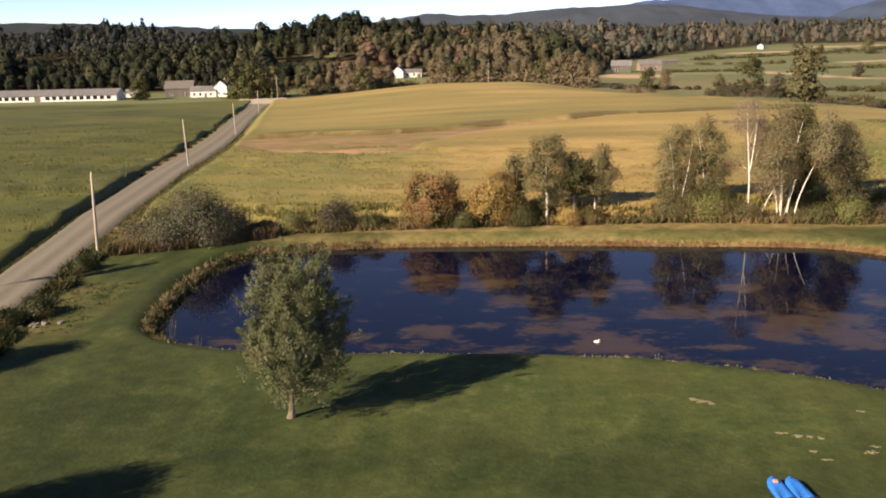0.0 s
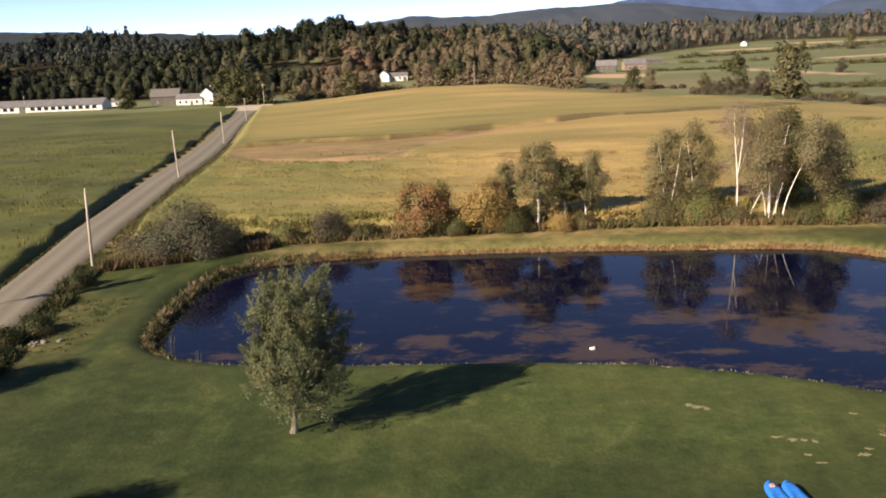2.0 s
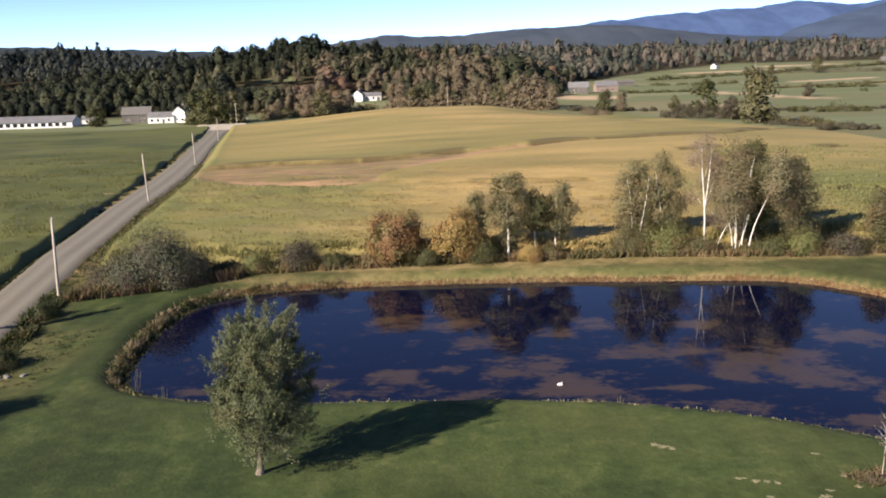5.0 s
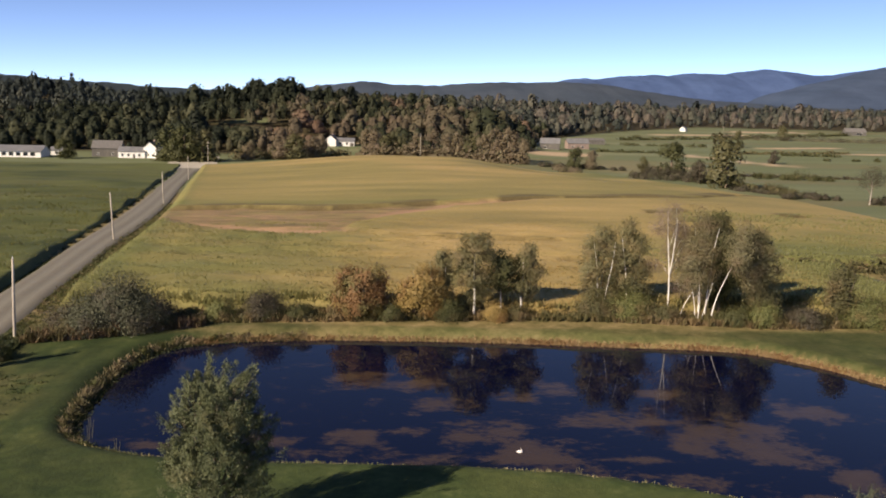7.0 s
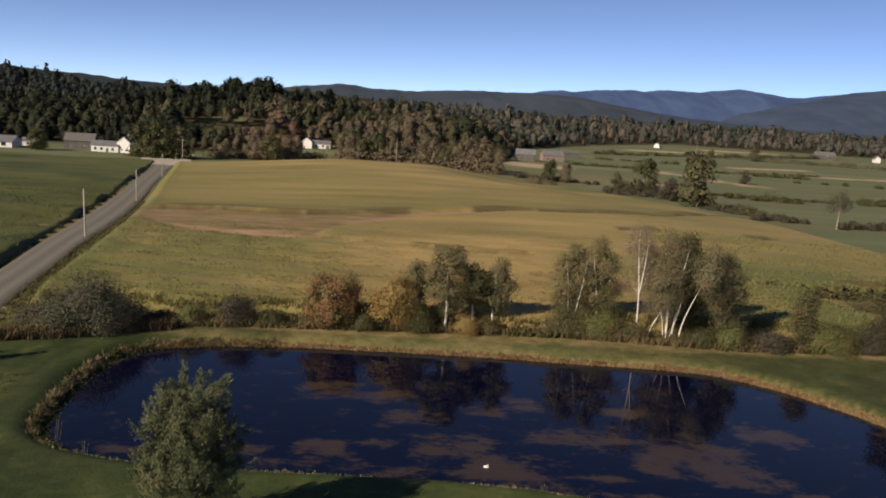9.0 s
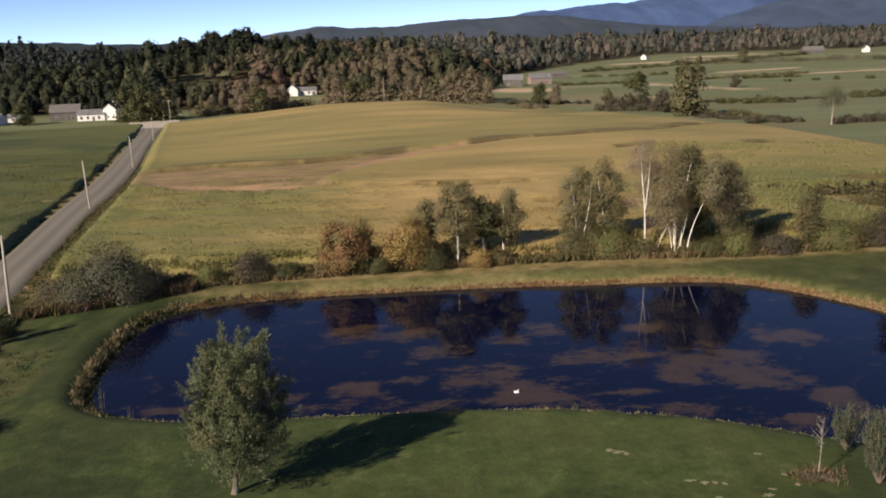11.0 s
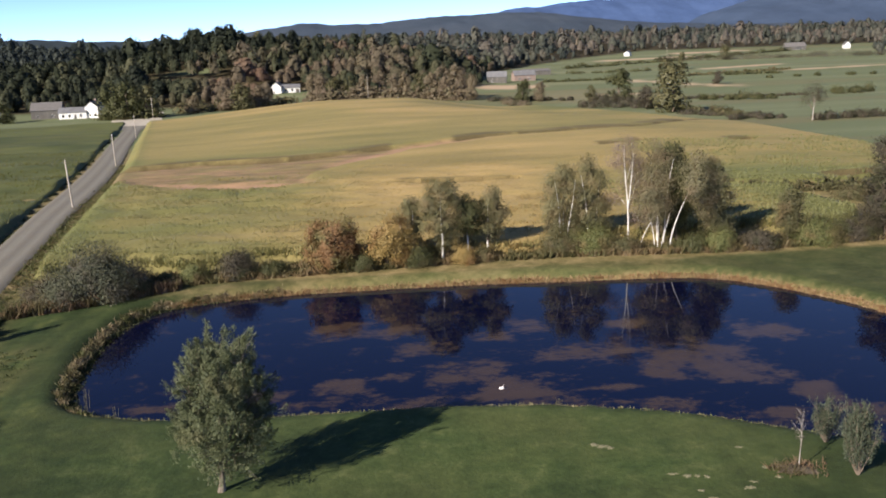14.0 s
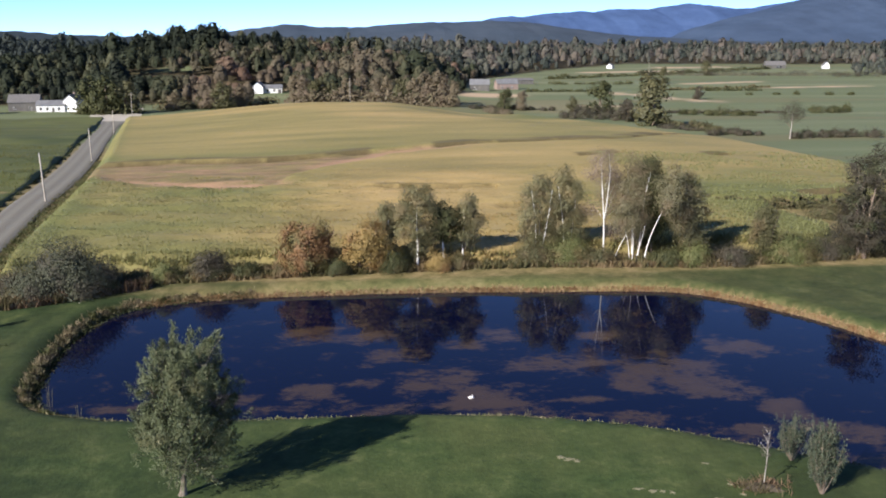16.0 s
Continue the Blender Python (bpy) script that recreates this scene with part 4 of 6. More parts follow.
willow_tree("willow_tree", "grey-green willow with rough pale trunk on the lawn", -9.33, 38.0, 3)
for nm, lb, mat, bark, sd2, x, y, h, r, lobes, kw in [
    ("maple_tree", "low bushy maple turning russet red at the field edge", MAPLE, BARK, 5, -5.6, 79.2, 5.0, 0.14,
     [(0, 0, 2.6, 2.2, 2.0, 1.7), (-1.1, 0, 3.6, 1.2, 1.2, 1.1), (0.9, 0, 3.7, 1.3, 1.3, 1.1), (-1.6, 0, 1.8, 1.2, 1.3, 1.1), (1.7, 0, 2.2, 1.0, 1.2, 1.2), (0, -0.5, 1.2, 2.0, 1.6, 0.9)], dict(clumps=190, per=40, size=0.16, stems=3, fork=0.1, spread=0.34)),
    ("ochre_tree", "small ochre and green tree at the field edge", OCHRE, BARK, 6, -0.4, 79.3, 5.0, 0.13,
     [(-0.8, 0, 2.4, 1.3, 1.3, 1.4), (0.6, 0, 4.0, 1.1, 1.1, 1.0), (0.2, 0, 3.0, 1.3, 1.2, 1.1), (1.7, 0, 2.7, 0.9, 1.0, 1.2), (-1.2, 0, 1.2, 1.0, 1.2, 0.8), (1.0, 0, 1.3, 1.2, 1.2, 0.8)], dict(clumps=150, per=40, size=0.15, stems=2, fork=0.1, spread=0.32)),
    ("aspen_tree", "slim aspen with a pale trunk and sparse grey-green leaves", ASPEN, BIRCH_BARK, 8, 4.6, 80.2, 7.9, 0.13,
     [(-0.46, 0, 7, 0.98, 1.03, 0.9), (0.69, 0, 6.8, 0.98, 1.03, 1), (-1.03, 0, 5.4, 1.1, 1.15, 1.1), (1.03, 0, 5, 1.22, 1.15, 1.2), (-0.69, 0, 3.7, 1.34, 1.26, 1), (0.92, 0, 3.2, 1.34, 1.15, 1), (0, 0, 2, 1.1, 1.15, 0.6)], dict(clumps=170, per=38, size=0.14, spread=0.3, behind=0.28)),
    ("aspen_tree", "slim aspen with a pale trunk and sparse grey-green leaves", ASPEN, BIRCH_BARK, 9, 2.0, 81.5, 6.2, 0.09,
     [(-0.11, 0, 5.4, 0.85, 0.92, 0.8), (-0.57, 0, 4.3, 0.98, 1.03, 0.9), (0.34, 0, 3.2, 1.1, 1.03, 0.9), (-0.23, 0, 2, 0.98, 1.03, 0.6)], dict(clumps=80, per=36, size=0.14, spread=0.3, behind=0.28)),
    ("aspen_tree", "dark leafy aspen standing among paler ones", DARK_LEAF, BIRCH_BARK, 10, 7.2, 81.2, 6.3, 0.10,
     [(-0.34, 0, 5.3, 1.1, 1.03, 0.9), (0.57, 0, 4.4, 1.34, 1.15, 1), (-0.69, 0, 3.5, 1.22, 1.15, 0.9), (0.69, 0, 2.9, 1.22, 1.15, 0.8)], dict(clumps=110, per=40, size=0.15, spread=0.3, behind=0.28)),
    ("aspen_tree", "slim aspen with a pale trunk and sparse grey-green leaves", ASPEN, BIRCH_BARK, 11, 9.1, 81.4, 6.7, 0.10,
     [(0.57, 0, 6, 0.73, 0.8, 0.8), (0.11, 0, 4.8, 1.22, 1.15, 1), (1.15, 0, 4, 1.1, 1.03, 1), (-0.57, 0, 3.4, 1.22, 1.15, 0.9), (0.57, 0, 2.3, 1.1, 1.03, 0.6)], dict(clumps=110, per=38, size=0.14, spread=0.3, behind=0.28)),
    ("birch_tree", "birch with pale stems and thin olive foliage", ASPEN, BIRCH_BARK, 12, 17.0, 84.0, 8.6, 0.07,
     [(0, 0, 7.4, 0.9, 1.0, 1.0), (-0.9, 0, 6.0, 1.0, 1.1, 1.2), (0.9, 0, 5.6, 1.0, 1.1, 1.2), (-1.2, 0, 4.0, 1.1, 1.2, 1.2), (0.7, 0, 3.4, 1.3, 1.2, 1.2), (-0.9, 0, 2.0, 1.3, 1.2, 0.9), (1.0, 0, 1.6, 1.2, 1.2, 0.9)], dict(clumps=240, per=30, size=0.14, stems=3, spread=0.36, behind=0.28)),
    ("birch_tree", "birch with pale stems and thin olive foliage", ASPEN, BIRCH_BARK, 13, 19.8, 84.4, 9.0, 0.08,
     [(-0.3, 0, 7.8, 0.9, 1.0, 1.1), (0.7, 0, 6.4, 1.1, 1.1, 1.2), (-0.9, 0, 5.2, 1.0, 1.1, 1.1), (1.0, 0, 4.2, 1.1, 1.2, 1.1), (-0.6, 0, 3.0, 1.3, 1.3, 1.0), (0.7, 0, 2.0, 1.4, 1.3, 0.9)], dict(clumps=240, per=30, size=0.14, stems=2, spread=0.36, behind=0.28)),
    ("white_birch_tree", "tall white birch with a bright bare trunk and thin brownish crown", TWIG_BIRCH, BIRCH_BARK, 14, 23.2, 83.0, 10.9, 0.095,
     [(-0.3, 0, 10.0, 1.0, 1.0, 0.8), (-1.0, 0.5, 8.8, 1.0, 1.0, 1.0), (0.9, 0.9, 8.4, 1.1, 1.0, 1.2), (1.5, 1.0, 6.6, 0.9, 0.9, 1.2), (1.5, 1.0, 4.6, 0.9, 0.9, 1.2), (-1.1, 1.2, 4.6, 0.7, 0.8, 1.0), (1.5, 1.2, 2.6, 1.0, 0.9, 1.0), (0.2, 0.8, 6.6, 0.9, 0.8, 1.4)], dict(clumps=210, per=22, size=0.10, lean=(-0.5, 0), fork=0.3, show_stem=0.93, spread=0.4)),
    ("birch_tree", "dense tall birch with dull olive foliage", BIRCH, BIRCH_BARK, 15, 26.6, 83.4, 10.6, 0.09,
     [(-0.8, 0, 9.3, 0.9, 1.0, 1.2), (0.3, 0, 8.2, 1.0, 1.1, 1.3), (-1.4, 0, 7.0, 1.1, 1.1, 1.2), (0.6, 0, 6.2, 1.2, 1.2, 1.3), (-1.0, 0, 4.8, 1.4, 1.3, 1.2), (0.3, 0, 3.4, 1.4, 1.3, 1.0)], dict(clumps=230, per=28, size=0.13, stems=2, spread=0.42, behind=0.28)),
    ("poplar_tree", "dark green poplar behind leaning birches", DARK_LEAF, BARK, 16, 28.4, 84.0, 9.9, 0.15,
     [(-0.6, 0, 9.0, 0.8, 0.9, 1.0), (-0.2, 0, 8.0, 1.0, 1.1, 1.3), (0.2, 0, 6.8, 1.2, 1.2, 1.4), (-0.4, 0, 5.2, 1.4, 1.3, 1.2), (0.9, 0, 3.8, 1.5, 1.4, 1.3), (-0.4, 0, 2.2, 1.6, 1.4, 1.0)], dict(clumps=300, per=36, size=0.14, spread=0.34)),
    ("leaning_birch_tree", "white birch leaning away from its neighbours", BIRCH, BIRCH_BARK, 17, 26.6, 80.5, 9.4, 0.075,
     [(2.6, 0.4, 8.6, 0.8, 1.0, 0.9), (1.9, 0.2, 7.4, 1.0, 1.1, 1.0), (3.3, 0.4, 6.9, 1.1, 1.1, 1.2), (2.2, -0.2, 5.9, 1.1, 1.1, 0.9), (3.6, 0.4, 5.0, 1.1, 1.1, 1.2), (3.9, 0.6, 3.4, 1.0, 1.0, 1.0)], dict(clumps=200, per=24, size=0.12, lean=(2.2, 0.6), fork=0.5, spread=0.42, show_stem=0.66)),
    ("leaning_birch_tree", "thin white birch leaning away from its neighbours", BIRCH, BIRCH_BARK, 18, 24.0, 81.6, 6.6, 0.055,
     [(2.6, 0.9, 6.4, 0.9, 0.9, 0.8), (2.0, 0.8, 5.2, 0.9, 0.9, 0.9), (2.7, 0.8, 4.0, 0.9, 0.9, 0.8)], dict(clumps=80, per=20, size=0.12, lean=(2.0, 0.6), fork=0.5, spread=0.4, show_stem=0.62)),
    ("birch_tree", "short birch stems in a tight clump", BIRCH, BIRCH_BARK, 19, 25.4, 80.4, 6.2, 0.05,
     [(-0.6, 0.9, 5.4, 0.9, 1.0, 1.0), (0.6, 0.8, 4.6, 1.0, 1.0, 1.0), (-0.6, 0.8, 3.6, 1.1, 1.0, 0.9), (0.6, 0.8, 3.2, 1.0, 1.0, 0.7)], dict(clumps=120, per=24, size=0.12, stems=3, spread=0.4, show_stem=0.6, behind=0.28)),
    ("poplar_tree", "olive green poplar at the end of the birch group", ASPEN, BARK, 20, 31.6, 82.4, 8.7, 0.13,
     [(-0.5, 0, 7.6, 0.8, 0.9, 1.0), (0.2, 0, 6.4, 1.0, 1.1, 1.2), (-0.6, 0, 5.0, 1.1, 1.2, 1.2), (0.8, 0, 4.4, 1.1, 1.2, 1.3), (-0.2, 0, 3.0, 1.5, 1.4, 1.1), (0.4, 0, 1.6, 1.6, 1.4, 0.9)], dict(clumps=240, per=34, size=0.14, spread=0.32)),
    ("slender_tree", "slender pale-stemmed young tree above low scrub", OLIVE, BARK, 21, 38.6, 80.4, 5.8, 0.08,
     [(0, 0, 4.3, 1.1, 1.0, 1.5), (-0.4, 0, 3.2, 1.0, 1.0, 1.1), (0, 0, 2.0, 1.5, 1.3, 1.2)], dict(clumps=140, per=28, size=0.14, stems=2)),
    ("tall_shrub_tree", "tall dull green tree at the end of the field", TWIGGY, BARK, 22, 48.6, 80.5, 11.6, 0.2,
     [(-1.0, 0, 8.0, 1.6, 1.6, 2.2), (1.4, 0, 9.0, 2.0, 1.8, 2.4), (0.4, 0, 5.4, 2.7, 2.2, 2.4), (-0.6, 0, 3.4, 2.4, 2.2, 1.8), (1.2, 0, 2.0, 3.0, 2.4, 1.6)], dict(clumps=330, per=32, size=0.15, stems=3)),
    ("roadside_tree", "leafy tree beside the gravel road", DARK_LEAF, BARK, 23, -36.6, 37.4, 9.0, 0.2,
     [(0, 0, 6.6, 1.8, 1.8, 2.2), (0, 0, 4.4, 2.4, 2.4, 2.0)], dict(clumps=260, per=44, size=0.16)),
    ("lawn_tree", "leafy tree on the lawn beside the road", DARK_LEAF, BARK, 24, -25.5, 22.5, 9.0, 0.22,
     [(0, 0, 6.6, 2.2, 2.2, 2.0), (0, 0, 4.4, 3.0, 3.0, 2.0)], dict(clumps=280, per=44, size=0.16)),
]:
    kw = dict(kw)
    tree(nm, lb, x, y, h, r, lobes, mat, bark, kw.pop("clumps"), kw.pop("per"), kw.pop("size"), sd2, **kw)

tree("columnar_tree", "slim upright tree beside the gravel road", -37.2, 57.6, 8.2, 0.12, [(0, 0, 7.4, 0.28, 0.28, 0.8), (0.05, 0, 6.2, 0.4, 0.4, 0.9), (0, 0, 4.9, 0.36, 0.36, 0.9), (0, 0, 3.7, 0.22, 0.22, 0.6)],
     DARK_LEAF, BARK, 70, 40, 0.1, 26, fork=0.3, spread=0.16)
tree("thin_tree", "thin pale-trunked tree with a sparse spreading crown", 121, 243, 9.5, 0.2, [(-2.0, 0, 8.0, 1.7, 1.5, 1.4), (0.6, 0, 9.0, 1.9, 1.5, 1.4), (2.4, 0, 7.4, 1.6, 1.4, 1.2), (-2.4, 0, 5.9, 1.5, 1.4, 1.2), (1.2, 0, 6.2, 1.5, 1.3, 1.2)],
     TWIGGY, PALE_BARK, 170, 9, 0.2, 25, fork=0.25, spread=0.8)
for x, y, r, h, mat, sd2, nn, lb in [
    (-25.6, 73.6, 2.0, 4.9, SHRUB, 31, 210, "large dark grey-green shrub on the bank"),
    (-24.0, 73.2, 1.6, 4.1, SHRUB, 65, 150, "grey-green shrub crowded against a larger one"),
    (-27.6, 72.4, 1.8, 3.3, SHRUB, 61, 140, "grey-green shrub crowded against a larger one"),
    (-22.6, 74.6, 1.5, 3.1, TWIGGY, 62, 110, "grey-brown twiggy shrub against a larger one"),
    (-29.6, 73.0, 1.7, 2.5, TWIGGY, 66, 80, "thin grey-brown twiggy shrub beside larger ones"),
    (-28.9, 71.6, 1.4, 1.3, WEEDS, 32, 60, "low brown shrub beside a larger one"),
    (-18.0, 77.6, 1.3, 1.7, THICKET, 33, 70, "small tangled green and brown bush"),
    (-14.1, 78.2, 1.5, 2.7, TWIGGY, 34, 90, "upright grey-brown twiggy bush"),
    (-11.2, 78.6, 1.3, 1.3, DARK_LEAF, 35, 70, "low dark green bush on the bank"),
    (-20.5, 76.6, 1.2, 1.1, DARK_LEAF, 36, 60, "low dark green bush on the bank"),
    (-2.8, 78.6, 1.1, 1.5, DARK_LEAF, 37, 60, "low dark green bush between trees"),
    (2.3, 78.8, 1.3, 2.0, DARK_LEAF, 38, 70, "dark bush under the aspens"),
    (6.6, 79.0, 1.0, 1.9, OCHRE, 39, 70, "bright yellow-green bush under the aspens"),
    (8.6, 80.0, 1.2, 1.3, WEEDS, 40, 60, "low weedy bush under the aspens"),
    (16.2, 82.0, 2.2, 2.0, OLIVE, 41, 120, "green leafy thicket under the birches"),
    (19.4, 81.6, 2.3, 2.5, THICKET, 42, 120, "green leafy thicket under the birches"),
    (22.2, 81.2, 1.9, 1.5, OLIVE, 43, 110, "green leafy thicket under the birches"),
    (28.8, 80.2, 1.8, 1.4, DARK_LEAF, 44, 90, "brown twiggy thicket under the birches"),
    (31.2, 79.3, 1.5, 2.2, THICKET, 45, 90, "olive bush at the foot of a poplar"),
    (35.4, 79.6, 2.2, 1.6, TWIGGY, 46, 110, "low brown scrub at the field corner"),
    (41.2, 80.2, 2.6, 2.6, THICKET, 47, 150, "dense green bush at the field corner"),
    (45.6, 81.6, 2.6, 1.6, TWIGGY, 48, 120, "low brown scrub at the field corner"),
    (55.0, 91.0, 2.4, 1.6, OLIVE, 57, 90, "low grey-green scrub at the field corner"),
    (58.5, 97.0, 2.6, 1.9, TWIGGY, 58, 90, "low grey-brown scrub beside the corn"),
    (56.5, 102.0, 2.4, 1.5, OLIVE, 59, 90, "low grey-green scrub beside the corn"),
    (63.0, 103.5, 2.8, 2.0, TWIGGY, 60, 90, "low grey-brown scrub beside the corn"),
    (51.0, 84.5, 3.2, 3.2, TWIGGY, 49, 150, "large grey-brown scrub bush by the field"),
    (-29.2, 53.6, 1.1, 1.1, ROADSIDE, 50, 70, "dark roadside bush by a stone culvert"),
    (-31.4, 64.6, 0.9, 1.2, ROADSIDE, 51, 60, "dark roadside bush near a utility pole"),
    (-30.4, 51.6, 1.1, 0.8, ROADSIDE, 52, 60, "dark roadside bush by a stone culvert"),
    (-29.6, 49.2, 1.0, 0.7, ROADSIDE, 56, 60, "low dark bush at the ditch"),
]:
    bush("bush", lb, x, y, r, h, mat, sd2, nn, 85, 0.085 if mat == SHRUB else 0.068)


# ---- grass fringes ----
def blades(name, label, pts, heights, mat, seed, per=6, width=0.05, category="grass", mess=0.3):
    rg = np.random.default_rng(seed)
    p = np.repeat(pts, per, 0) + rg.normal(0, 0.13, (len(pts) * per, 2))
    h = np.repeat(heights, per) * rg.uniform(0.5, 1.15, len(p))
    z = ground_z(p[:, 0], p[:, 1]) - 0.04
    a = rg.uniform(0, 2 * math.pi, len(p))
    base = np.stack([p[:, 0], p[:, 1], np.where(p[:, 1] < 79, np.maximum(z, WATER - 0.1), z)], 1)
    side = np.stack([np.cos(a), np.sin(a), 0 * a], 1) * width * rg.uniform(0.6, 1.6, len(p))[:, None]
    lean = np.stack([rg.normal(0, mess, len(p)) * h, rg.normal(0, mess, len(p)) * h, h], 1)
    q = np.stack([base - side, base + side, base + lean + side * 0.25, base + lean - side * 0.25], 1)
    return tagged(link_mesh(name, quads_mesh(name, q), mat), label, category, "", "stuff")


ring = curve_points(SHORE, 12, True)
nxt = np.roll(ring, -1, 0) - ring
nrm = np.stack([nxt[:, 1], -nxt[:, 0]], 1)
nrm /= np.linalg.norm(nrm, axis=1)[:, None] + 1e-9
if shore_distance(*(ring[:1] + nrm[:1] * 0.5).T)[0] < 0:
    nrm = -nrm


def fringe(select, count, lo, hi, seed, clumpy=0.0):
    rg = np.random.default_rng(seed)
    i = np.flatnonzero(select)
    w = 1 - clumpy + clumpy * (0.5 + 0.5 * np.sin(i * 0.55 + seed) * np.sin(i * 0.23 + 2 * seed)) ** 2
    i = rg.choice(i, count, p=w / w.sum())
    return ring[i] + nrm[i] * rg.uniform(lo, hi, count)[:, None] + rg.normal(0, 0.06, (count, 2))


west = (ring[:, 0] < -10) & ~((ring[:, 1] < 50) & (ring[:, 0] > -19))
north = (ring[:, 1] > 56) & (ring[:, 0] > -19)
south = ~west & ~north
p = fringe(north, 2400, -0.1, 0.22, 61)
blades("shore_grass", "dry straw-coloured grass along the far shore", p, np.full(len(p), 0.2), STRAW, 62)
p = fringe(west, 620, 0.02, 0.55, 63, 0.98)
blades("shore_weeds", "tall tan and green weeds along the pond's end", p, rng.uniform(0.16, 0.46, len(p)) * (0.75 + 0.5 * vnoise(p[:, 0] / 1.4, p[:, 1] / 1.4, 44)), BANK_WEEDS, 64, 13, 0.04, mess=0.45)
# dark blades stand in for the bank's shaded face above the water
p = fringe(west, 700, -0.3, 0.1, 65, 0.6)
blades("shore_weeds", "dark tangled blades standing in for the shaded bank at the water's edge", p, np.full(len(p), 0.2), ROADSIDE, 66, 7, 0.07, mess=0.8)
p = fringe(south, 2500, -0.15, 0.4, 67, 0.85)
blades("shore_grass", "short pale grass along the near shore", p, rng.uniform(0.14, 0.32, len(p)), SHORE_GRASS, 68)
rg = np.random.default_rng(70)
p = np.stack([rg.uniform(-31, 56, 5200), np.zeros(5200)], 1)
p[:, 1] = np.interp(p[:, 0], [-31, -22, -13, -4, 6, 16, 25, 32, 46, 56], [69.6, 75.6, 77.0, 78.0, 79.0, 79.4, 78.6, 78.0, 79.6, 81.0]) + np.abs(rg.normal(0, 2.2, 5200))
blades("rough_grass", "rough tan grass and weeds along the field's edge", p, rg.uniform(0.25, 0.75, 5200), WEEDS, 71, 7, 0.07)
p = np.stack([rg.uniform(-31.5, -19, 700), np.zeros(700)], 1)
p[:, 1] = np.interp(p[:, 0], [-31.5, -27, -22, -19], [68.6, 70.4, 73.2, 75.0]) + np.abs(rg.normal(0, 0.7, 700))
blades("tall_weeds", "tall dry reddish-brown weeds at the foot of shrubs", p, rg.uniform(0.4, 1.1, 700), DRY_WEEDS, 74, 6, 0.06, mess=0.35)
y = rg.uniform(44, 69, 1500)
p = np.stack([road_x(y) + 2.5 + 1.5 * rg.random(1500) ** 1.4, y], 1)
blades("verge_weeds", "dark tangled weeds on the verge of the gravel road", p, rg.uniform(0.12, 0.65, 1500) * np.clip(0.75 + 0.7 * vnoise(p[:, 0], p[:, 1] / 1.3, 48), 0.2, 1.4), ROADSIDE, 75, 9, 0.07, mess=0.5)
p = np.stack([rg.uniform(-29.8, -25.5, 170), rg.uniform(50, 61, 170)], 1)
blades("rough_grass", "uneven tufts of unmown grass beside the road", p, rg.uniform(0.05, 0.17, 170), LAWN_TUFT, 76, 9, 0.05, mess=0.6)
p = np.stack([18.3 + rg.normal(0, 0.55, 90), 36.2 + rg.normal(0, 0.35, 90)], 1)
blades("mulch_litter", "dead brown stalks in a mulch bed", p, rg.uniform(0.12, 0.4, 90), DRY_WEEDS, 77, 6, 0.03, mess=0.6)
# ditch weeds kept dark to stand in for the shade beside the corn
y = rg.uniform(30, 300, 4500)
p = np.stack([road_x(y) - 2.7 * np.interp(y, [90, 165], [0.9, 1.2]) - rg.uniform(0, 0.9, 4500), y], 1)
blades("ditch_weeds", "weeds in the ditch along the corn, dark for its shaded side", p, rg.uniform(0.1, 0.3, 4500), ROADSIDE, 72, 6, 0.08)
y = 46 + 150 * rg.random(4200) ** 1.3
p = np.stack([road_x(y) + 2.4 + np.abs(rg.normal(0, 1, 4200)) * np.interp(y, [60, 72, 80, 100], [0.5, 0.8, 1.8, 1.5]), y], 1)
blades("roadside_grass", "rough green and tan grass along the road", p, rg.uniform(0.05, 0.16, 4200) * np.interp(y, [70, 85], [1.0, 2.0]), VERGE, 73, 6, 0.06)


# ---- utility poles ----
def utility_pole(x, y, h, lean=0.0, arm=False):
    root = tagged(new("utility_pole"), "weathered pale wooden utility pole beside the road", "utility pole", "poles along the road")
    root.matrix_basis = Matrix.Translation((x, y, gz(x, y) - 0.1)) @ Matrix.Rotation(lean, 4, "Y")
    V, F = tubes([[(Vector((0, 0, 0)), 0.135), (Vector((0, 0, h * 0.5)), 0.115), (Vector((0, 0, h)), 0.09), (Vector((0, 0, h + 0.03)), 0.01)]], 10)
    link_mesh("post", raw_mesh("post", V, F), GREY_WOOD, root, "", True)
    V, F = tubes([[(Vector((0, -0.02, h)), 0.03), (Vector((0, -0.02, h + 0.14)), 0.05), (Vector((0, -0.02, h + 0.2)), 0.02)]], 8)
    link_mesh("insulator", raw_mesh("insulator", V, F), PALE_PLASTIC, root)
    if arm:
        bm = bmesh.new()
        box(bm, -0.9, -0.16, h - 0.55, 0.9, -0.06, h - 0.43, 0.01)
        part("crossarm", bm, GREY_WOOD, root)
    return root


# the pole at (-219, 425) stands in for a pale flagpole by the long barn
for x, y, h, lean, arm in [(-32.95, 70.7, 6.5, 0.03, False), (-45.0, 128.6, 6.9, -0.04, False), (-56.2, 191.5, 6.9, -0.02, False), (-77.0, 290, 7.5, 0, False),
                           (-95.5, 392, 11, 0, True), (-219, 425, 9, 0, False), (266, 818, 14, 0, False), (-4.5, 478, 15, 0, False)]:
    utility_pole(x, y, h, lean, arm)


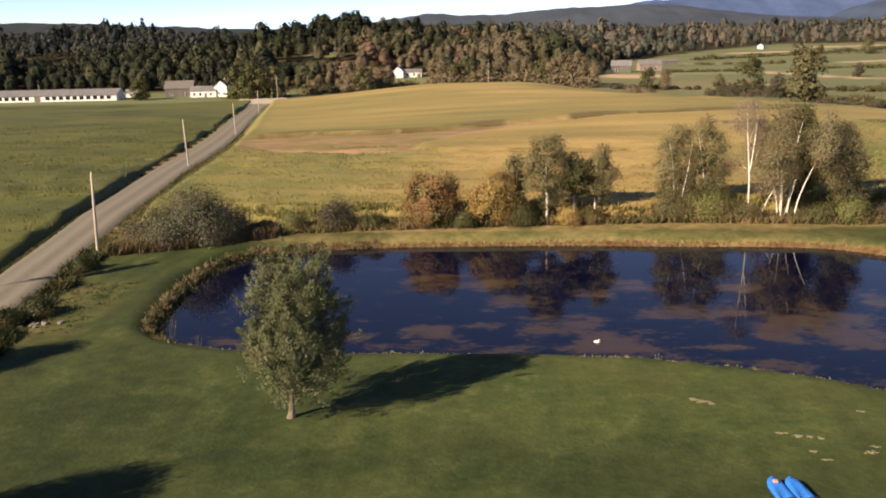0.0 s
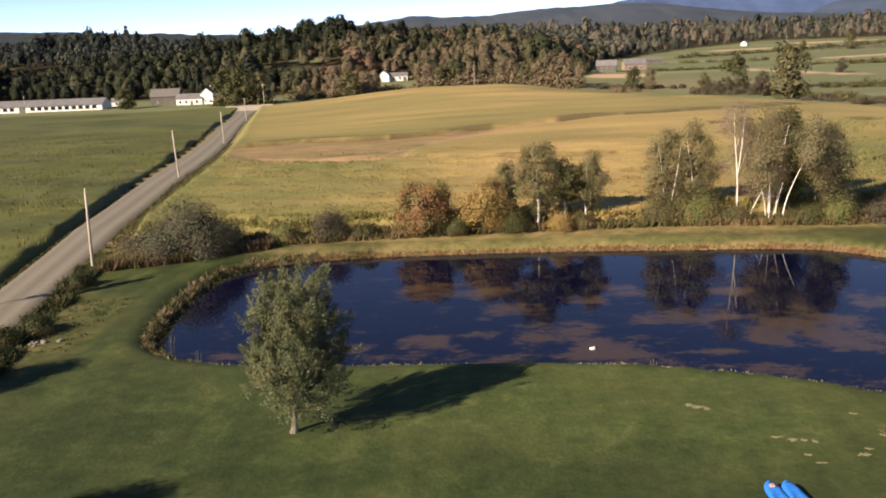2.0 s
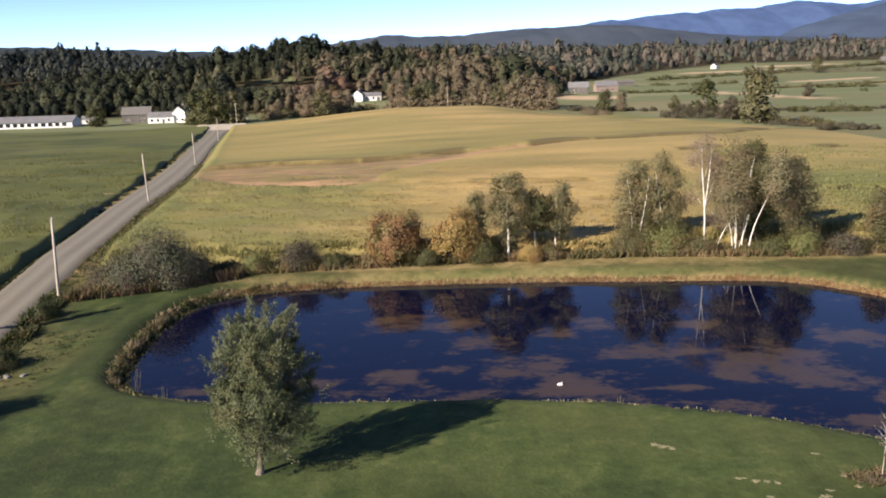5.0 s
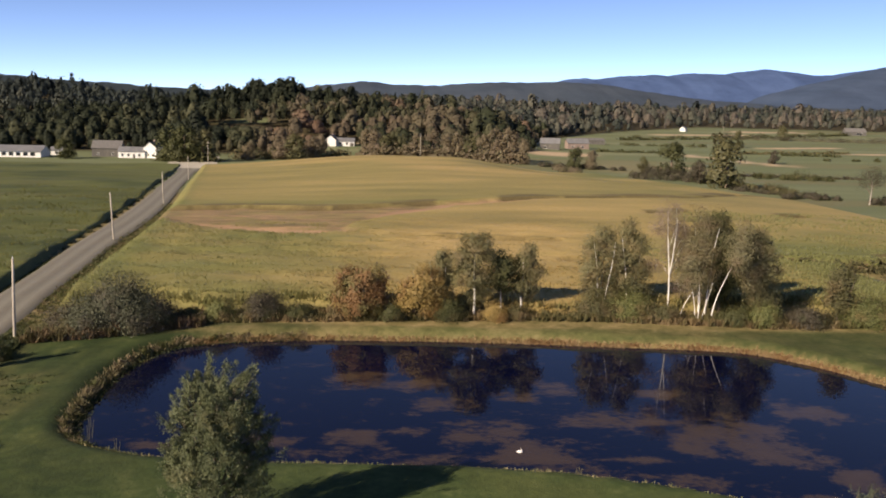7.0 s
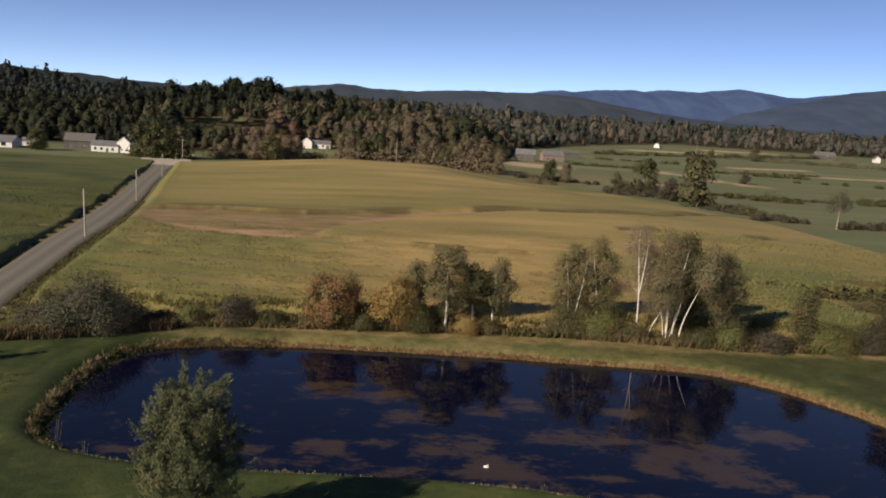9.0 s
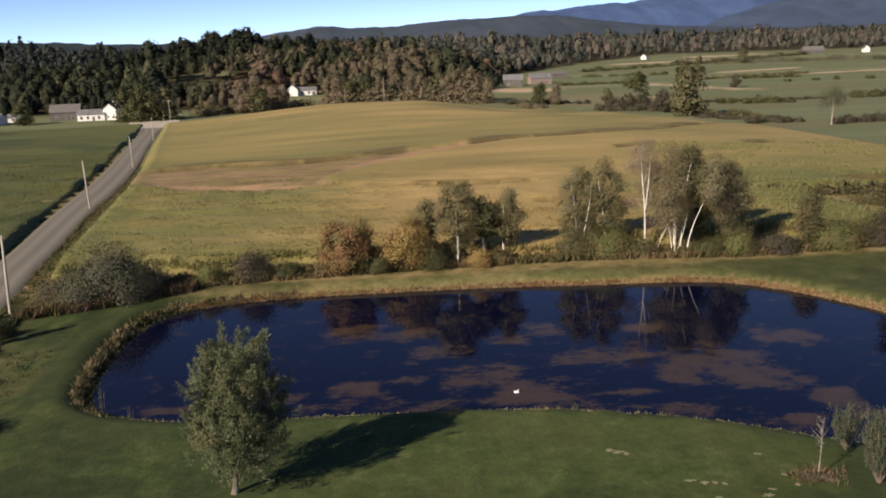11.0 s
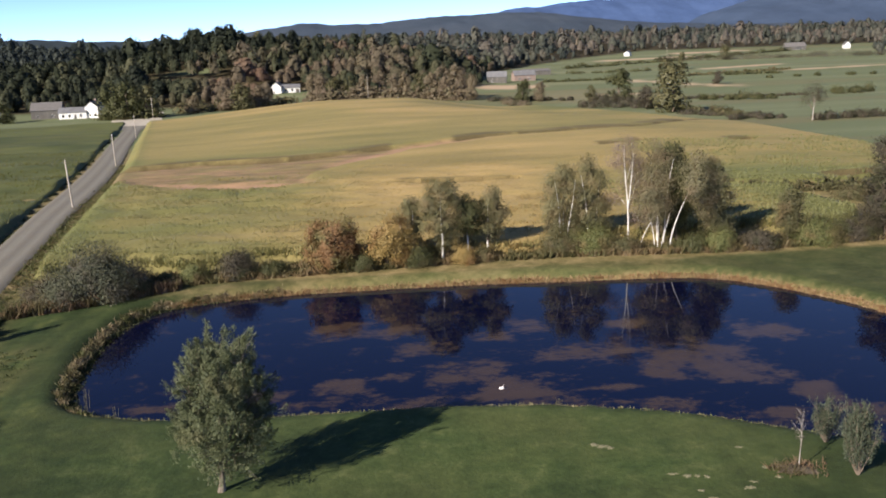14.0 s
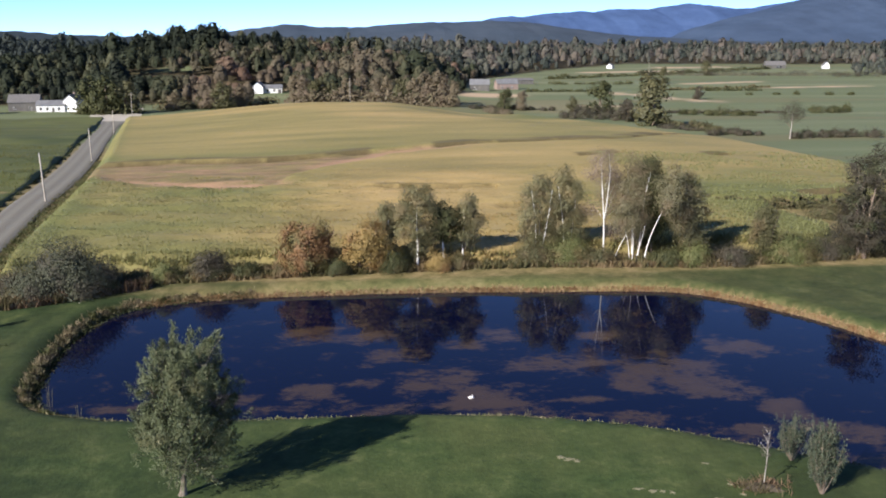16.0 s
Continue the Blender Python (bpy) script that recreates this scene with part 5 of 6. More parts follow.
# ---- things on the lawn and the pond ----
def kayak(x, y, turn):
    root = tagged(new("kayak"), "bright blue plastic kayak lying on the lawn", "kayak", "kayaks on the lawn")
    root.matrix_basis = pose(x, y, gz(x, y) - 0.01, 0, 0, turn)
    bm = bmesh.new()
    prof = [(0.0, 0.25), (0.03, 0.62), (0.1, 0.88), (0.2, 0.97), (0.4, 1.0), (0.6, 1.0), (0.8, 0.97), (0.9, 0.88), (0.97, 0.62), (1.0, 0.25)]
    rows = []
    for t, w in prof:
        yy, half = -2.75 * t, 0.33 * max(w, 0.05)
        up = 0.10 * (2 * t - 1) ** 2
        rows.append([bm.verts.new((px * half, yy, pz + up)) for px, pz in
                     [(0, 0.0), (0.6, 0.02), (0.92, 0.10), (1.0, 0.22), (0.85, 0.31), (0.45, 0.34 if not 0.3 < t < 0.65 else 0.2), (0, 0.36 if not 0.3 < t < 0.65 else 0.16),
                      (-0.45, 0.34 if not 0.3 < t < 0.65 else 0.2), (-0.85, 0.31), (-1.0, 0.22), (-0.92, 0.10), (-0.6, 0.02)]])
    for a, b in zip(rows, rows[1:]):
        for i in range(12):
            bm.faces.new((a[i], a[(i + 1) % 12], b[(i + 1) % 12], b[i]))
    bm.faces.new(rows[0][::-1]), bm.faces.new(rows[-1])
    bmesh.ops.recalc_face_normals(bm, faces=bm.faces)
    part("hull", bm, BLUE_PLASTIC, root, "", True)
    bm = bmesh.new()
    box(bm, -0.2, -1.75, 0.2, 0.2, -1.35, 0.26, 0.02)
    box(bm, -0.2, -1.80, 0.2, 0.2, -1.74, 0.52, 0.02)
    part("seat", bm, BLACK_PLASTIC, root, "black seat")
    V, F = tubes([[(Vector((-0.06, -0.2, 0.44)), 0.012), (Vector((0, -0.2, 0.50)), 0.014), (Vector((0.06, -0.2, 0.44)), 0.012)]], 6)
    link_mesh("handle", raw_mesh("handle", V, F), BLACK_PLASTIC, root, "black carrying handle")
    return root


kayak(10.62, 32.0, 8)
kayak(11.28, 32.0, 11)
bm = bmesh.new()
box(bm, -0.11, -0.10, 0, 0.11, 0.10, 0.12, 0.04)
ob = tagged(part("life_vest", bm, PINK_CLOTH), "faded pink cloth bundle lying on a kayak", "bundle")
ob.location = (10.66, 31.6, gz(11.0, 31.75) + 0.36)

root = tagged(new("pond_float"), "small white float drifting on the pond", "float")
root.location = (6.0, 50.5, WATER)
bm = bmesh.new()
bmesh.ops.create_uvsphere(bm, u_segments=12, v_segments=8, radius=0.15, matrix=Matrix.Diagonal((1.3, 0.9, 0.7, 1)))
part("body", bm, PALE_PLASTIC, root, "", True)
V, F = tubes([[(Vector((0.08, 0, 0.06)), 0.03), (Vector((0.1, 0, 0.15)), 0.03), (Vector((0.12, 0, 0.17)), 0.015)]], 8)
link_mesh("stem", raw_mesh("stem", V, F), PALE_PLASTIC, root, "", True)


for x, y, hh in [(-19.8, 51.4, 1.0), (-17.6, 49.7, 0.8), (-20.4, 53.2, 0.7), (9.0, 47.2, 0.6)]:
    root = tagged(new("cattail_clump"), "thin tan cattail stems standing at the water's edge", "reeds", "cattails by the shore")
    root.location = (x, y, WATER - 0.1)
    for dx, dy, k in ((0, 0, 1), (0.12, 0.05, 0.8), (-0.1, 0.06, 0.9), (0.04, -0.1, 0.65), (-0.06, -0.04, 0.75)):
        V, F = tubes([[(Vector((dx, dy, 0)), 0.014), (Vector((dx * 1.6, dy * 1.6, hh * k)), 0.009)]], 5)
        link_mesh("stalk", raw_mesh("stalk", V, F), SHORE_GRASS, root)
    V, F = tubes([[(Vector((0, 0, hh * 0.85)), 0.014), (Vector((0, 0, hh)), 0.018), (Vector((0, 0, hh + 0.04)), 0.006)]], 6)
    link_mesh("seed_head", raw_mesh("seed_head", V, F), SHORE_GRASS, root)


def patch(name, label, x, y, rx, ry, seed, mat, category, high=0.04):
    rg = np.random.default_rng(seed)
    bm = bmesh.new()
    mid = bm.verts.new((0, 0, high))
    ring1, ring2 = [], []
    for i in range(22):
        a = 2 * math.pi * i / 22
        k = rg.uniform(0.25, 1.25)
        for lst, s, hh in ((ring1, 0.55, high * rg.uniform(0.5, 1.1)), (ring2, 1.0, -0.06)):
            px, py = rx * k * s * math.cos(a), ry * k * s * math.sin(a)
            lst.append(bm.verts.new((px, py, gz(x + px, y + py) - gz(x, y) + hh)))
    for i in range(22):
        j = (i + 1) % 22
        bm.faces.new((mid, ring1[i], ring1[j]))
        bm.faces.new((ring1[i], ring2[i], ring2[j], ring1[j]))
    ob = tagged(part(name, bm, mat, None, "", True), label, category)
    ob.location = (x, y, gz(x, y))
    return ob


for i, (x, y, rx, ry) in enumerate([(9.4, 40.25, 0.42, 0.34), (9.8, 40.0, 0.5, 0.34), (10.15, 39.75, 0.3, 0.42), (12.4, 36.6, 0.55, 0.2), (13.0, 36.35, 0.4, 0.34), (13.5, 36.25, 0.3, 0.3), (13.9, 36.1, 0.22, 0.3), (15.5, 34.8, 0.6, 0.3), (15.9, 35.3, 0.4, 0.2),
                                    (16.6, 38.9, 0.4, 0.2), (17.0, 36.6, 0.3, 0.22), (13.2, 34.9, 0.3, 0.2), (13.5, 34.2, 0.4, 0.14), (17.2, 35.6, 0.3, 0.2)]):
    patch("bare_patch", "bare tan patch worn in the lawn", x, y, rx, ry, 80 + i, BARE, "bare patch", 0.012)
patch("mulch_bed", "low mulch ring round a sapling", 18.3, 36.2, 1.25, 0.85, 95, MULCH, "mulch bed", 0.16)


def sapling(name, label, x, y, h, stems, per, mat, bark, seed, wide):
    rg = np.random.default_rng(seed)
    root = tagged(new(name), label, "sapling")
    root.location = (x, y, gz(x, y) - 0.02)
    paths, tips = [], []
    for s in range(stems):
        a = rg.uniform(0, 2 * math.pi)
        o = wide * rg.uniform(0.1, 1)
        hh = h * rg.uniform(0.6, 1.0)
        top = Vector((math.cos(a) * o, math.sin(a) * o, hh))
        foot = Vector((math.cos(a) * 0.06, math.sin(a) * 0.06, 0))
        mid = foot.lerp(top, 0.5) + Vector((math.cos(a) * o * 0.2, math.sin(a) * o * 0.2, 0))
        paths.append([(foot, 0.026 if stems < 4 else 0.022), (mid, 0.02), (top, 0.008)])
        for t in np.linspace(0.35, 1, 9):
            tips.append(mid.lerp(top, (t - 0.5) * 2) if t > 0.5 else foot.lerp(mid, t * 2))
        for _ in range(18 if stems < 4 else 5):
            t = rg.uniform(0.42 if stems < 4 else 0.3, 0.95)
            b = foot.lerp(mid, t * 2) if t < 0.5 else mid.lerp(top, (t - 0.5) * 2)
            e = b + Vector((rg.normal(0, 0.2), rg.normal(0, 0.2), rg.uniform(0.2, 0.5)))
            paths.append([(b, 0.012), (e, 0.004)])
            tips.append(e)
    V, F = tubes(paths, 6)
    link_mesh("trunk", raw_mesh("trunk", V, F), bark, root, "", True)
    q = leaf_quads(rg, [tuple(t) for t in tips], (0.06, 0.06, 0.16), per, 0.06, 0.3, -1.6)
    link_mesh("foliage", quads_mesh("foliage", q[q[:, :, 2].min(1) > 0.1]), mat, root)


sapling("sapling", "thin pale leafless-looking sapling in a mulch ring", 18.5, 36.4, 3.2, 1, 9, TWIGGY, PALE_BARK, 101, 0.25)
sapling("willow_sapling", "bushy upright grey-green willow sapling on the lawn", 21.0, 35.4, 3.5, 38, 30, PLUME, BARK, 102, 0.78)
sapling("willow_sapling", "small upright grey-green willow sapling by the shore", 21.2, 38.9, 2.2, 15, 22, PLUME, BARK, 103, 0.85)

rg = np.random.default_rng(110)
for i in range(16):
    bm = bmesh.new()
    bmesh.ops.create_icosphere(bm, subdivisions=2, radius=rg.uniform(0.08, 0.2))
    for v in bm.verts:
        v.co *= 1 + 0.25 * noise.noise(v.co * 4 + Vector((i * 3.1, 0, 0)))
        v.co.z *= 0.6
    ob = tagged(part("stone", bm, STONE), "pale rounded field stone by the roadside ditch", "stone", "stones by the ditch")
    x, y = -28.2 + rg.normal(0, 0.9), 51.5 + rg.normal(0, 0.3)
    ob.location = (x, y, gz(x, y) + 0.05)


# ---- buildings ----
def gabled(name, label, x, y, turn, length, depth, wall_h, roof_h, wall_mat, roof_mat, windows=(), doors=(), overhang=0.35, chimney=False, foot=None):
    """A house with a gabled roof, its length along x; windows and doors sit on the side that faces -y: (x, z, width, height)."""
    root = tagged(new(name), label, "house" if "house" in name else "barn")
    root.matrix_basis = pose(x, y, (gz(x, y) if foot is None else foot) - 0.2, 0, 0, turn)
    L, D = length / 2, depth / 2
    bm = bmesh.new()
    prof = [(-D, 0), (D, 0), (D, wall_h), (0, wall_h + roof_h), (-D, wall_h)]
    a = [bm.verts.new((-L, py, pz)) for py, pz in prof]
    b = [bm.verts.new((L, py, pz)) for py, pz in prof]
    bm.faces.new(a), bm.faces.new(b[::-1])
    for i in range(5):
        bm.faces.new((a[i], b[i], b[(i + 1) % 5], a[(i + 1) % 5]))
    bmesh.ops.recalc_face_normals(bm, faces=bm.faces)
    part("wall", bm, wall_mat, root)
    bm = bmesh.new()
    s = roof_h / D
    lo, th = D + overhang, 0.18
    for sg in (-1, 1):
        r = [(0, wall_h + roof_h + 0.02), (sg * lo, wall_h - overhang * s + 0.02), (sg * lo, wall_h - overhang * s + th), (0, wall_h + roof_h + th + 0.04)]
        e0 = [bm.verts.new((-L - overhang, py, pz)) for py, pz in r]
        e1 = [bm.verts.new((L + overhang, py, pz)) for py, pz in r]
        bm.faces.new(e0), bm.faces.new(e1[::-1])
        for i in range(4):
            bm.faces.new((e0[i], e1[i], e1[(i + 1) % 4], e0[(i + 1) % 4]))
    bmesh.ops.recalc_face_normals(bm, faces=bm.faces)
    roof = part("roof", bm, roof_mat, root)
    if chimney:
        bm = bmesh.new()
        box(bm, L * 0.3, -0.4, wall_h + roof_h * 0.6, L * 0.3 + 0.8, 0.4, wall_h + roof_h + 1.1)
        part("chimney", bm, BROWN_BOARD, roof)
    for wx2, wz, ww, wh in windows:
        bm = bmesh.new()
        box(bm, wx2 - ww / 2 - 0.1, -D - 0.06, wz - 0.1, wx2 + ww / 2 + 0.1, -D - 0.005, wz + wh + 0.1)
        win = part("window", bm, WHITE_PAINT, root)
        bm = bmesh.new()
        box(bm, wx2 - ww / 2, -D - 0.09, wz, wx2 + ww / 2, -D - 0.064, wz + wh)
        part("pane", bm, GLASS, win)
    for wx2, wz, ww, wh in doors:
        bm = bmesh.new()
        box(bm, wx2 - ww / 2, -D - 0.08, wz, wx2 + ww / 2, -D - 0.005, wz + wh)
        part("door", bm, GREY_BOARD, root, "dark doorway")
    return root


gabled("long_barn", "long low white barn with a grey metal roof and many windows", -231, 446, 3, 84, 13, 3.2, 2.4, WHITE_PAINT, METAL_ROOF,
       [(-40 + i * 3.4, 1.0, 2.1, 1.7) for i in range(24) if i not in (12, 13)], [(2.5, 0, 3, 2.8)], 0.5)
gabled("small_shed", "small white shed beside the farmyard", -189, 462, 10, 5, 4, 2.8, 1.4, WHITE_PAINT, METAL_ROOF, [(0, 1, 1, 1)])
gabled("grey_barn", "weathered grey barn with a metal roof", -163, 462, 8, 14, 10, 4.6, 3.4, GREY_BOARD, DARK_ROOF, [(-4, 1.2, 1, 1), (3, 1.2, 1, 1)], [(0, 0, 3, 3.2)])
gabled("farmhouse_wing", "low white farmhouse wing with a grey roof", -148.5, 456, 4, 13, 7, 3.4, 2.0, WHITE_PAINT, METAL_ROOF, [(-4.5, 1, 1, 1.3), (-1.5, 1, 1, 1.3), (3.8, 1, 1, 1.3)], [(1.2, 0, 1.1, 2.2)])
gabled("white_farmhouse", "two-storey white farmhouse beside maples", -139, 458, 84, 9, 6.5, 5.6, 2.6, WHITE_PAINT, DARK_ROOF, [(-3, 1, 1, 1.5), (0, 1, 1, 1.5), (3, 1, 1, 1.5), (-3, 3.6, 1, 1.4), (3, 3.6, 1, 1.4)], [], 0.3, True)
gabled("white_house", "white house in front of the woods", -59.5, 556, 84, 9, 6.5, 4.0, 2.6, WHITE_PAINT, METAL_ROOF, [(-2, 1, 1, 1.4), (2, 1, 1, 1.4), (0, 3.4, 1, 1.3)], [], 0.3, True)
gabled("white_house", "low white house wing in front of the woods", -51.5, 558, 2, 11, 7, 3.0, 1.8, WHITE_PAINT, METAL_ROOF, [(-3, 1, 1.2, 1.3), (1, 1, 1.2, 1.3)], [(4, 0, 2, 2.2)])
gabled("white_shed", "small white shed beside a white house", -67, 558, 5, 4, 4, 2.4, 1.4, WHITE_PAINT, METAL_ROOF, [(0, 1, 0.9, 0.9)])
gabled("grey_house", "grey-roofed house behind scrub", 82, 612, -10, 13, 8, 4.4, 3.2, GREY_BOARD, METAL_ROOF, [(-3, 1, 1.2, 1.3)], [(2, 0, 1.2, 2.1)])
gabled("brown_house", "brown house with a pale roof behind scrub", 103, 630, 6, 15, 9, 4.2, 2.8, BROWN_BOARD, METAL_ROOF, [(-4, 1, 1.3, 1.2), (3, 1, 1.3, 1.2)], [(0, 0, 1.2, 2.1)])
gabled("dark_shed", "long dark open shed in the meadow", 124, 700, 4, 22, 9, 3.2, 1.4, GREY_BOARD, DARK_ROOF, [], [(-6, 0, 4, 2.6), (0, 0, 4, 2.6), (6, 0, 4, 2.6)])
gabled("white_house", "small white house at the meadow's far edge", 277, 987, 60, 8, 6, 3.2, 2.2, WHITE_PAINT, METAL_ROOF, [(-3, 1, 1.2, 1.4), (2, 1, 1.2, 1.4)])
gabled("weathered_barn", "large weathered barn with white doors across the meadows", 464, 985, -5, 22, 11, 4, 4.0, GREY_BOARD, DARK_ROOF, [(2, 0.6, 2.0, 2.4), (5, 0.6, 2.0, 2.4)])
gabled("white_barn", "white gabled barn across the meadows", 518, 974, 80, 7, 6.5, 4.5, 3.2, WHITE_PAINT, DARK_ROOF, [(0, 3, 1.4, 1.6)])

# ---- distant trees ----
def crown_template(seed, n2, conifer=False, size=1.0):
    """Leaf clumps of a whole distant tree of height 1, as loose quads."""
    rg = np.random.default_rng(seed)
    if conifer:
        h = rg.uniform(0.06, 1.0, n2) ** 0.8
        a = rg.uniform(0, 2 * math.pi, n2)
        r = 0.22 * (1.03 - h) ** 0.8 * rg.uniform(0.35, 1.0, n2)
        cen = np.stack([np.cos(a) * r, np.sin(a) * r, h * 0.96], 1)
        face = np.stack([np.cos(a), np.sin(a), 0.5 + 0 * a], 1)
        return leaf_quads(rg, cen, 0.012, 1, 0.06 * size, 0.8, 0.0, face, 0.3)
    rim = rg.uniform(0, 2 * math.pi, 6)
    up = rg.uniform(0.26, 0.8, 6)
    wide = 0.17 * np.sin(np.clip(up, 0.1, 0.9) * math.pi) ** 0.6
    lobes = np.concatenate([[[0, 0, 0.47, 0.27, 0.27, 0.38], [rg.normal(0, 0.03), rg.normal(0, 0.03), 0.70, 0.19, 0.19, 0.25]],
                            np.column_stack([np.cos(rim) * wide, np.sin(rim) * wide, up, rg.uniform(0.11, 0.17, (6, 3))])])
    w = (lobes[:, 3] * lobes[:, 5]) ** 0.8
    pick = rg.choice(len(lobes), n2, p=w / w.sum())
    d = rg.normal(size=(n2, 3))
    d /= np.linalg.norm(d, axis=1)[:, None]
    cen = lobes[pick, :3] + d * lobes[pick, 3:] * rg.uniform(0.84, 1.06, n2)[:, None]
    face = 1.0 * d + np.stack([cen[:, 0] * 4, cen[:, 1] * 4, 2.0 * (cen[:, 2] - 0.4)], 1)
    # an inner mass of foliage, so that no light shows through the middle
    core = []
    for lx, ly, lz, rx, ry, rz in lobes[:2]:
        A, O = np.meshgrid(np.linspace(-1.4, 1.4, 6), np.linspace(0, 2 * math.pi, 9), indexing="ij")
        k = 0.86 * rg.uniform(0.92, 1.05, A.shape)
        k[:, -1] = k[:, 0]
        P = np.stack([lx + rx * k * np.cos(A) * np.cos(O), ly + ry * k * np.cos(A) * np.sin(O), lz + rz * k * np.sin(A)], -1)
        core.append(np.stack([P[:-1, :-1], P[:-1, 1:], P[1:, 1:], P[1:, :-1]], 2).reshape(-1, 4, 3))
    return np.concatenate([leaf_quads(rg, cen, 0.008, 1, 0.05 * size, 0.85, 0.0, face, 0.13)] + core)


def woods_material(name, palette, drift):
    """Mixed woods: each tree has its own tone, from dark spruce to ochre, each leaf clump a little of its own."""
    m, ns, ls, b = material(name, 0.7, 0, 0.15)
    a = ns.new("ShaderNodeAttribute")
    a.attribute_name = "tone"
    col = ramp(ns, ls, a.outputs["Fac"], palette)
    geo = ns.new("ShaderNodeNewGeometry")
    col = mixed(ns, ls, 1.0, col, ramp(ns, ls, geo.outputs["Random Per Island"], [(0.0, (0.9, 0.9, 0.9)), (1.0, (1.1, 1.1, 1.1))]), "MULTIPLY")
    col = mixed(ns, ls, 0.6, col, ramp(ns, ls, noise_fac(ns, ls, drift, 3), [(0.35, (0.72, 0.72, 0.74)), (0.65, (1.3, 1.26, 1.2))]), "MULTIPLY")
    ls.new(col, b.inputs["Base Color"])
    tr = ns.new("ShaderNodeBsdfTranslucent")
    ls.new(col, tr.inputs["Color"])
    mx = ns.new("ShaderNodeMixShader")
    mx.inputs[0].default_value = 0.3
    ls.new(b.outputs[0], mx.inputs[1]), ls.new(tr.outputs[0], mx.inputs[2])
    ls.new(mx.outputs[0], ns["Material Output"].inputs["Surface"])
    return m


WOODS = woods_material("mixed_woods", [(0.0, (0.022, 0.028, 0.018)), (0.22, (0.042, 0.050, 0.028)), (0.42, (0.078, 0.080, 0.044)), (0.6, (0.125, 0.106, 0.070)), (0.78, (0.150, 0.116, 0.080)), (0.9, (0.170, 0.108, 0.074)), (1.0, (0.21, 0.155, 0.095))], 0.25)
# distance haze is mixed into this palette, greyer and bluer than the near woods
HAZED_WOODS = woods_material("hazed_woods", [(0.0, (0.032, 0.041, 0.037)), (0.25, (0.054, 0.063, 0.052)), (0.5, (0.092, 0.097, 0.075)), (0.75, (0.120, 0.105, 0.088)), (1.0, (0.160, 0.135, 0.100))], 0.12)
near_t = [crown_template(200 + j, 330, j > 5, 0.95) for j in range(8)]
far_t = [crown_template(300 + j, 100, j > 5, 1.35) for j in range(8)]


def forest(name, label, x0, x1, y0, y1, step, templates, seed, middle, tall, mat):
    """Woods of separate crowns; middle: the usual tone, 0 for spruce to 1 for ochre."""
    rg = np.random.default_rng(seed)
    gx, gy = np.meshgrid(np.arange(x0, x1, step), np.arange(y0, y1, step))
    x = gx.ravel() + rg.uniform(-0.45, 0.45, gx.size) * step
    y = gy.ravel() + rg.uniform(-0.45, 0.45, gx.size) * step
    clearing = hill_meadow(x, y) > 0.3
    # a corridor by bearing keeps the white houses open to the camera
    clearing |= (x / y > -0.118) & (x / y < -0.066) & (y < 568)
    # trees left out on the sun's side so that the houses stay lit
    for hx, hy in ((-59.5, 556), (-51.5, 558)):
        along, across = (hx - x) * 0.76 + (hy - y) * 0.65, (hx - x) * 0.65 - (hy - y) * 0.76
        clearing |= (along > -6) & (along < 34) & (np.abs(across) < 9)
    keep = ((y > wood_front(x)) | ((x / y > 0.565) & (y > 815))) & (np.abs(x) < 0.66 * y + 30) & ~clearing & (y < y1)
    x, y = x[keep], y[keep]
    z = land(x, y) - 0.5
    patchy = vnoise(x / 38, y / 38, 11) + 0.6 * vnoise(x / 14, y / 14, 12)
    # tones go darker toward the left, by bearing from the camera
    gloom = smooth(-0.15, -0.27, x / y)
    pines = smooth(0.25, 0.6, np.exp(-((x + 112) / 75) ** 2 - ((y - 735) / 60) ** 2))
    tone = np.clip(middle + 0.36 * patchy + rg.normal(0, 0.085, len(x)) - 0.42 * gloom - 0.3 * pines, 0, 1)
    rise = 1 + 0.28 * vnoise(x / 45, y / 45, 13) + 0.16 * vnoise(x / 16, y / 16, 14)
    quads, tones = [], []
    for i in range(len(x)):
        if tone[i] < 0.12 and rg.random() < 0.1:
            t = templates[6 + int(rg.integers(2))]
        else:
            t = templates[int(rg.integers(6))]
        back = y[i] - wood_front(x[i])
        a, h = rg.uniform(0, 6.28), tall * rise[i] * rg.uniform(0.78, 1.14) * (0.62 + 0.38 * min(1, max(0, back / 70)))
        if rg.random() < 0.16:
            h *= rg.uniform(1.2, 1.45)
        if -0.245 < x[i] / y[i] < -0.15 and y[i] < 612:
            # trees cut below the camera's sight line to the meadow on the hill
            h = min(h, 22.6 - 0.0405 * y[i] - z[i])
            if h < 3.5:
                continue
        if back > 28:
            t = t[t[:, :, 2].mean(1) > 0.42]
        if back > 90:
            t = t[::2]
        wide = rg.uniform(0.8, 1.3) * h
        R = np.array([[math.cos(a) * wide, -math.sin(a) * wide, 0], [math.sin(a) * wide, math.cos(a) * wide, 0], [0, 0, h]])
        quads.append(t @ R.T + np.array([x[i], y[i], z[i]]))
        tones.append(np.full(len(t) * 4, tone[i]))
    me = quads_mesh(name, np.concatenate(quads))
    attribute(me, "tone", np.concatenate(tones))
    return tagged(link_mesh(name, me, mat), label, "woods", "", "stuff")


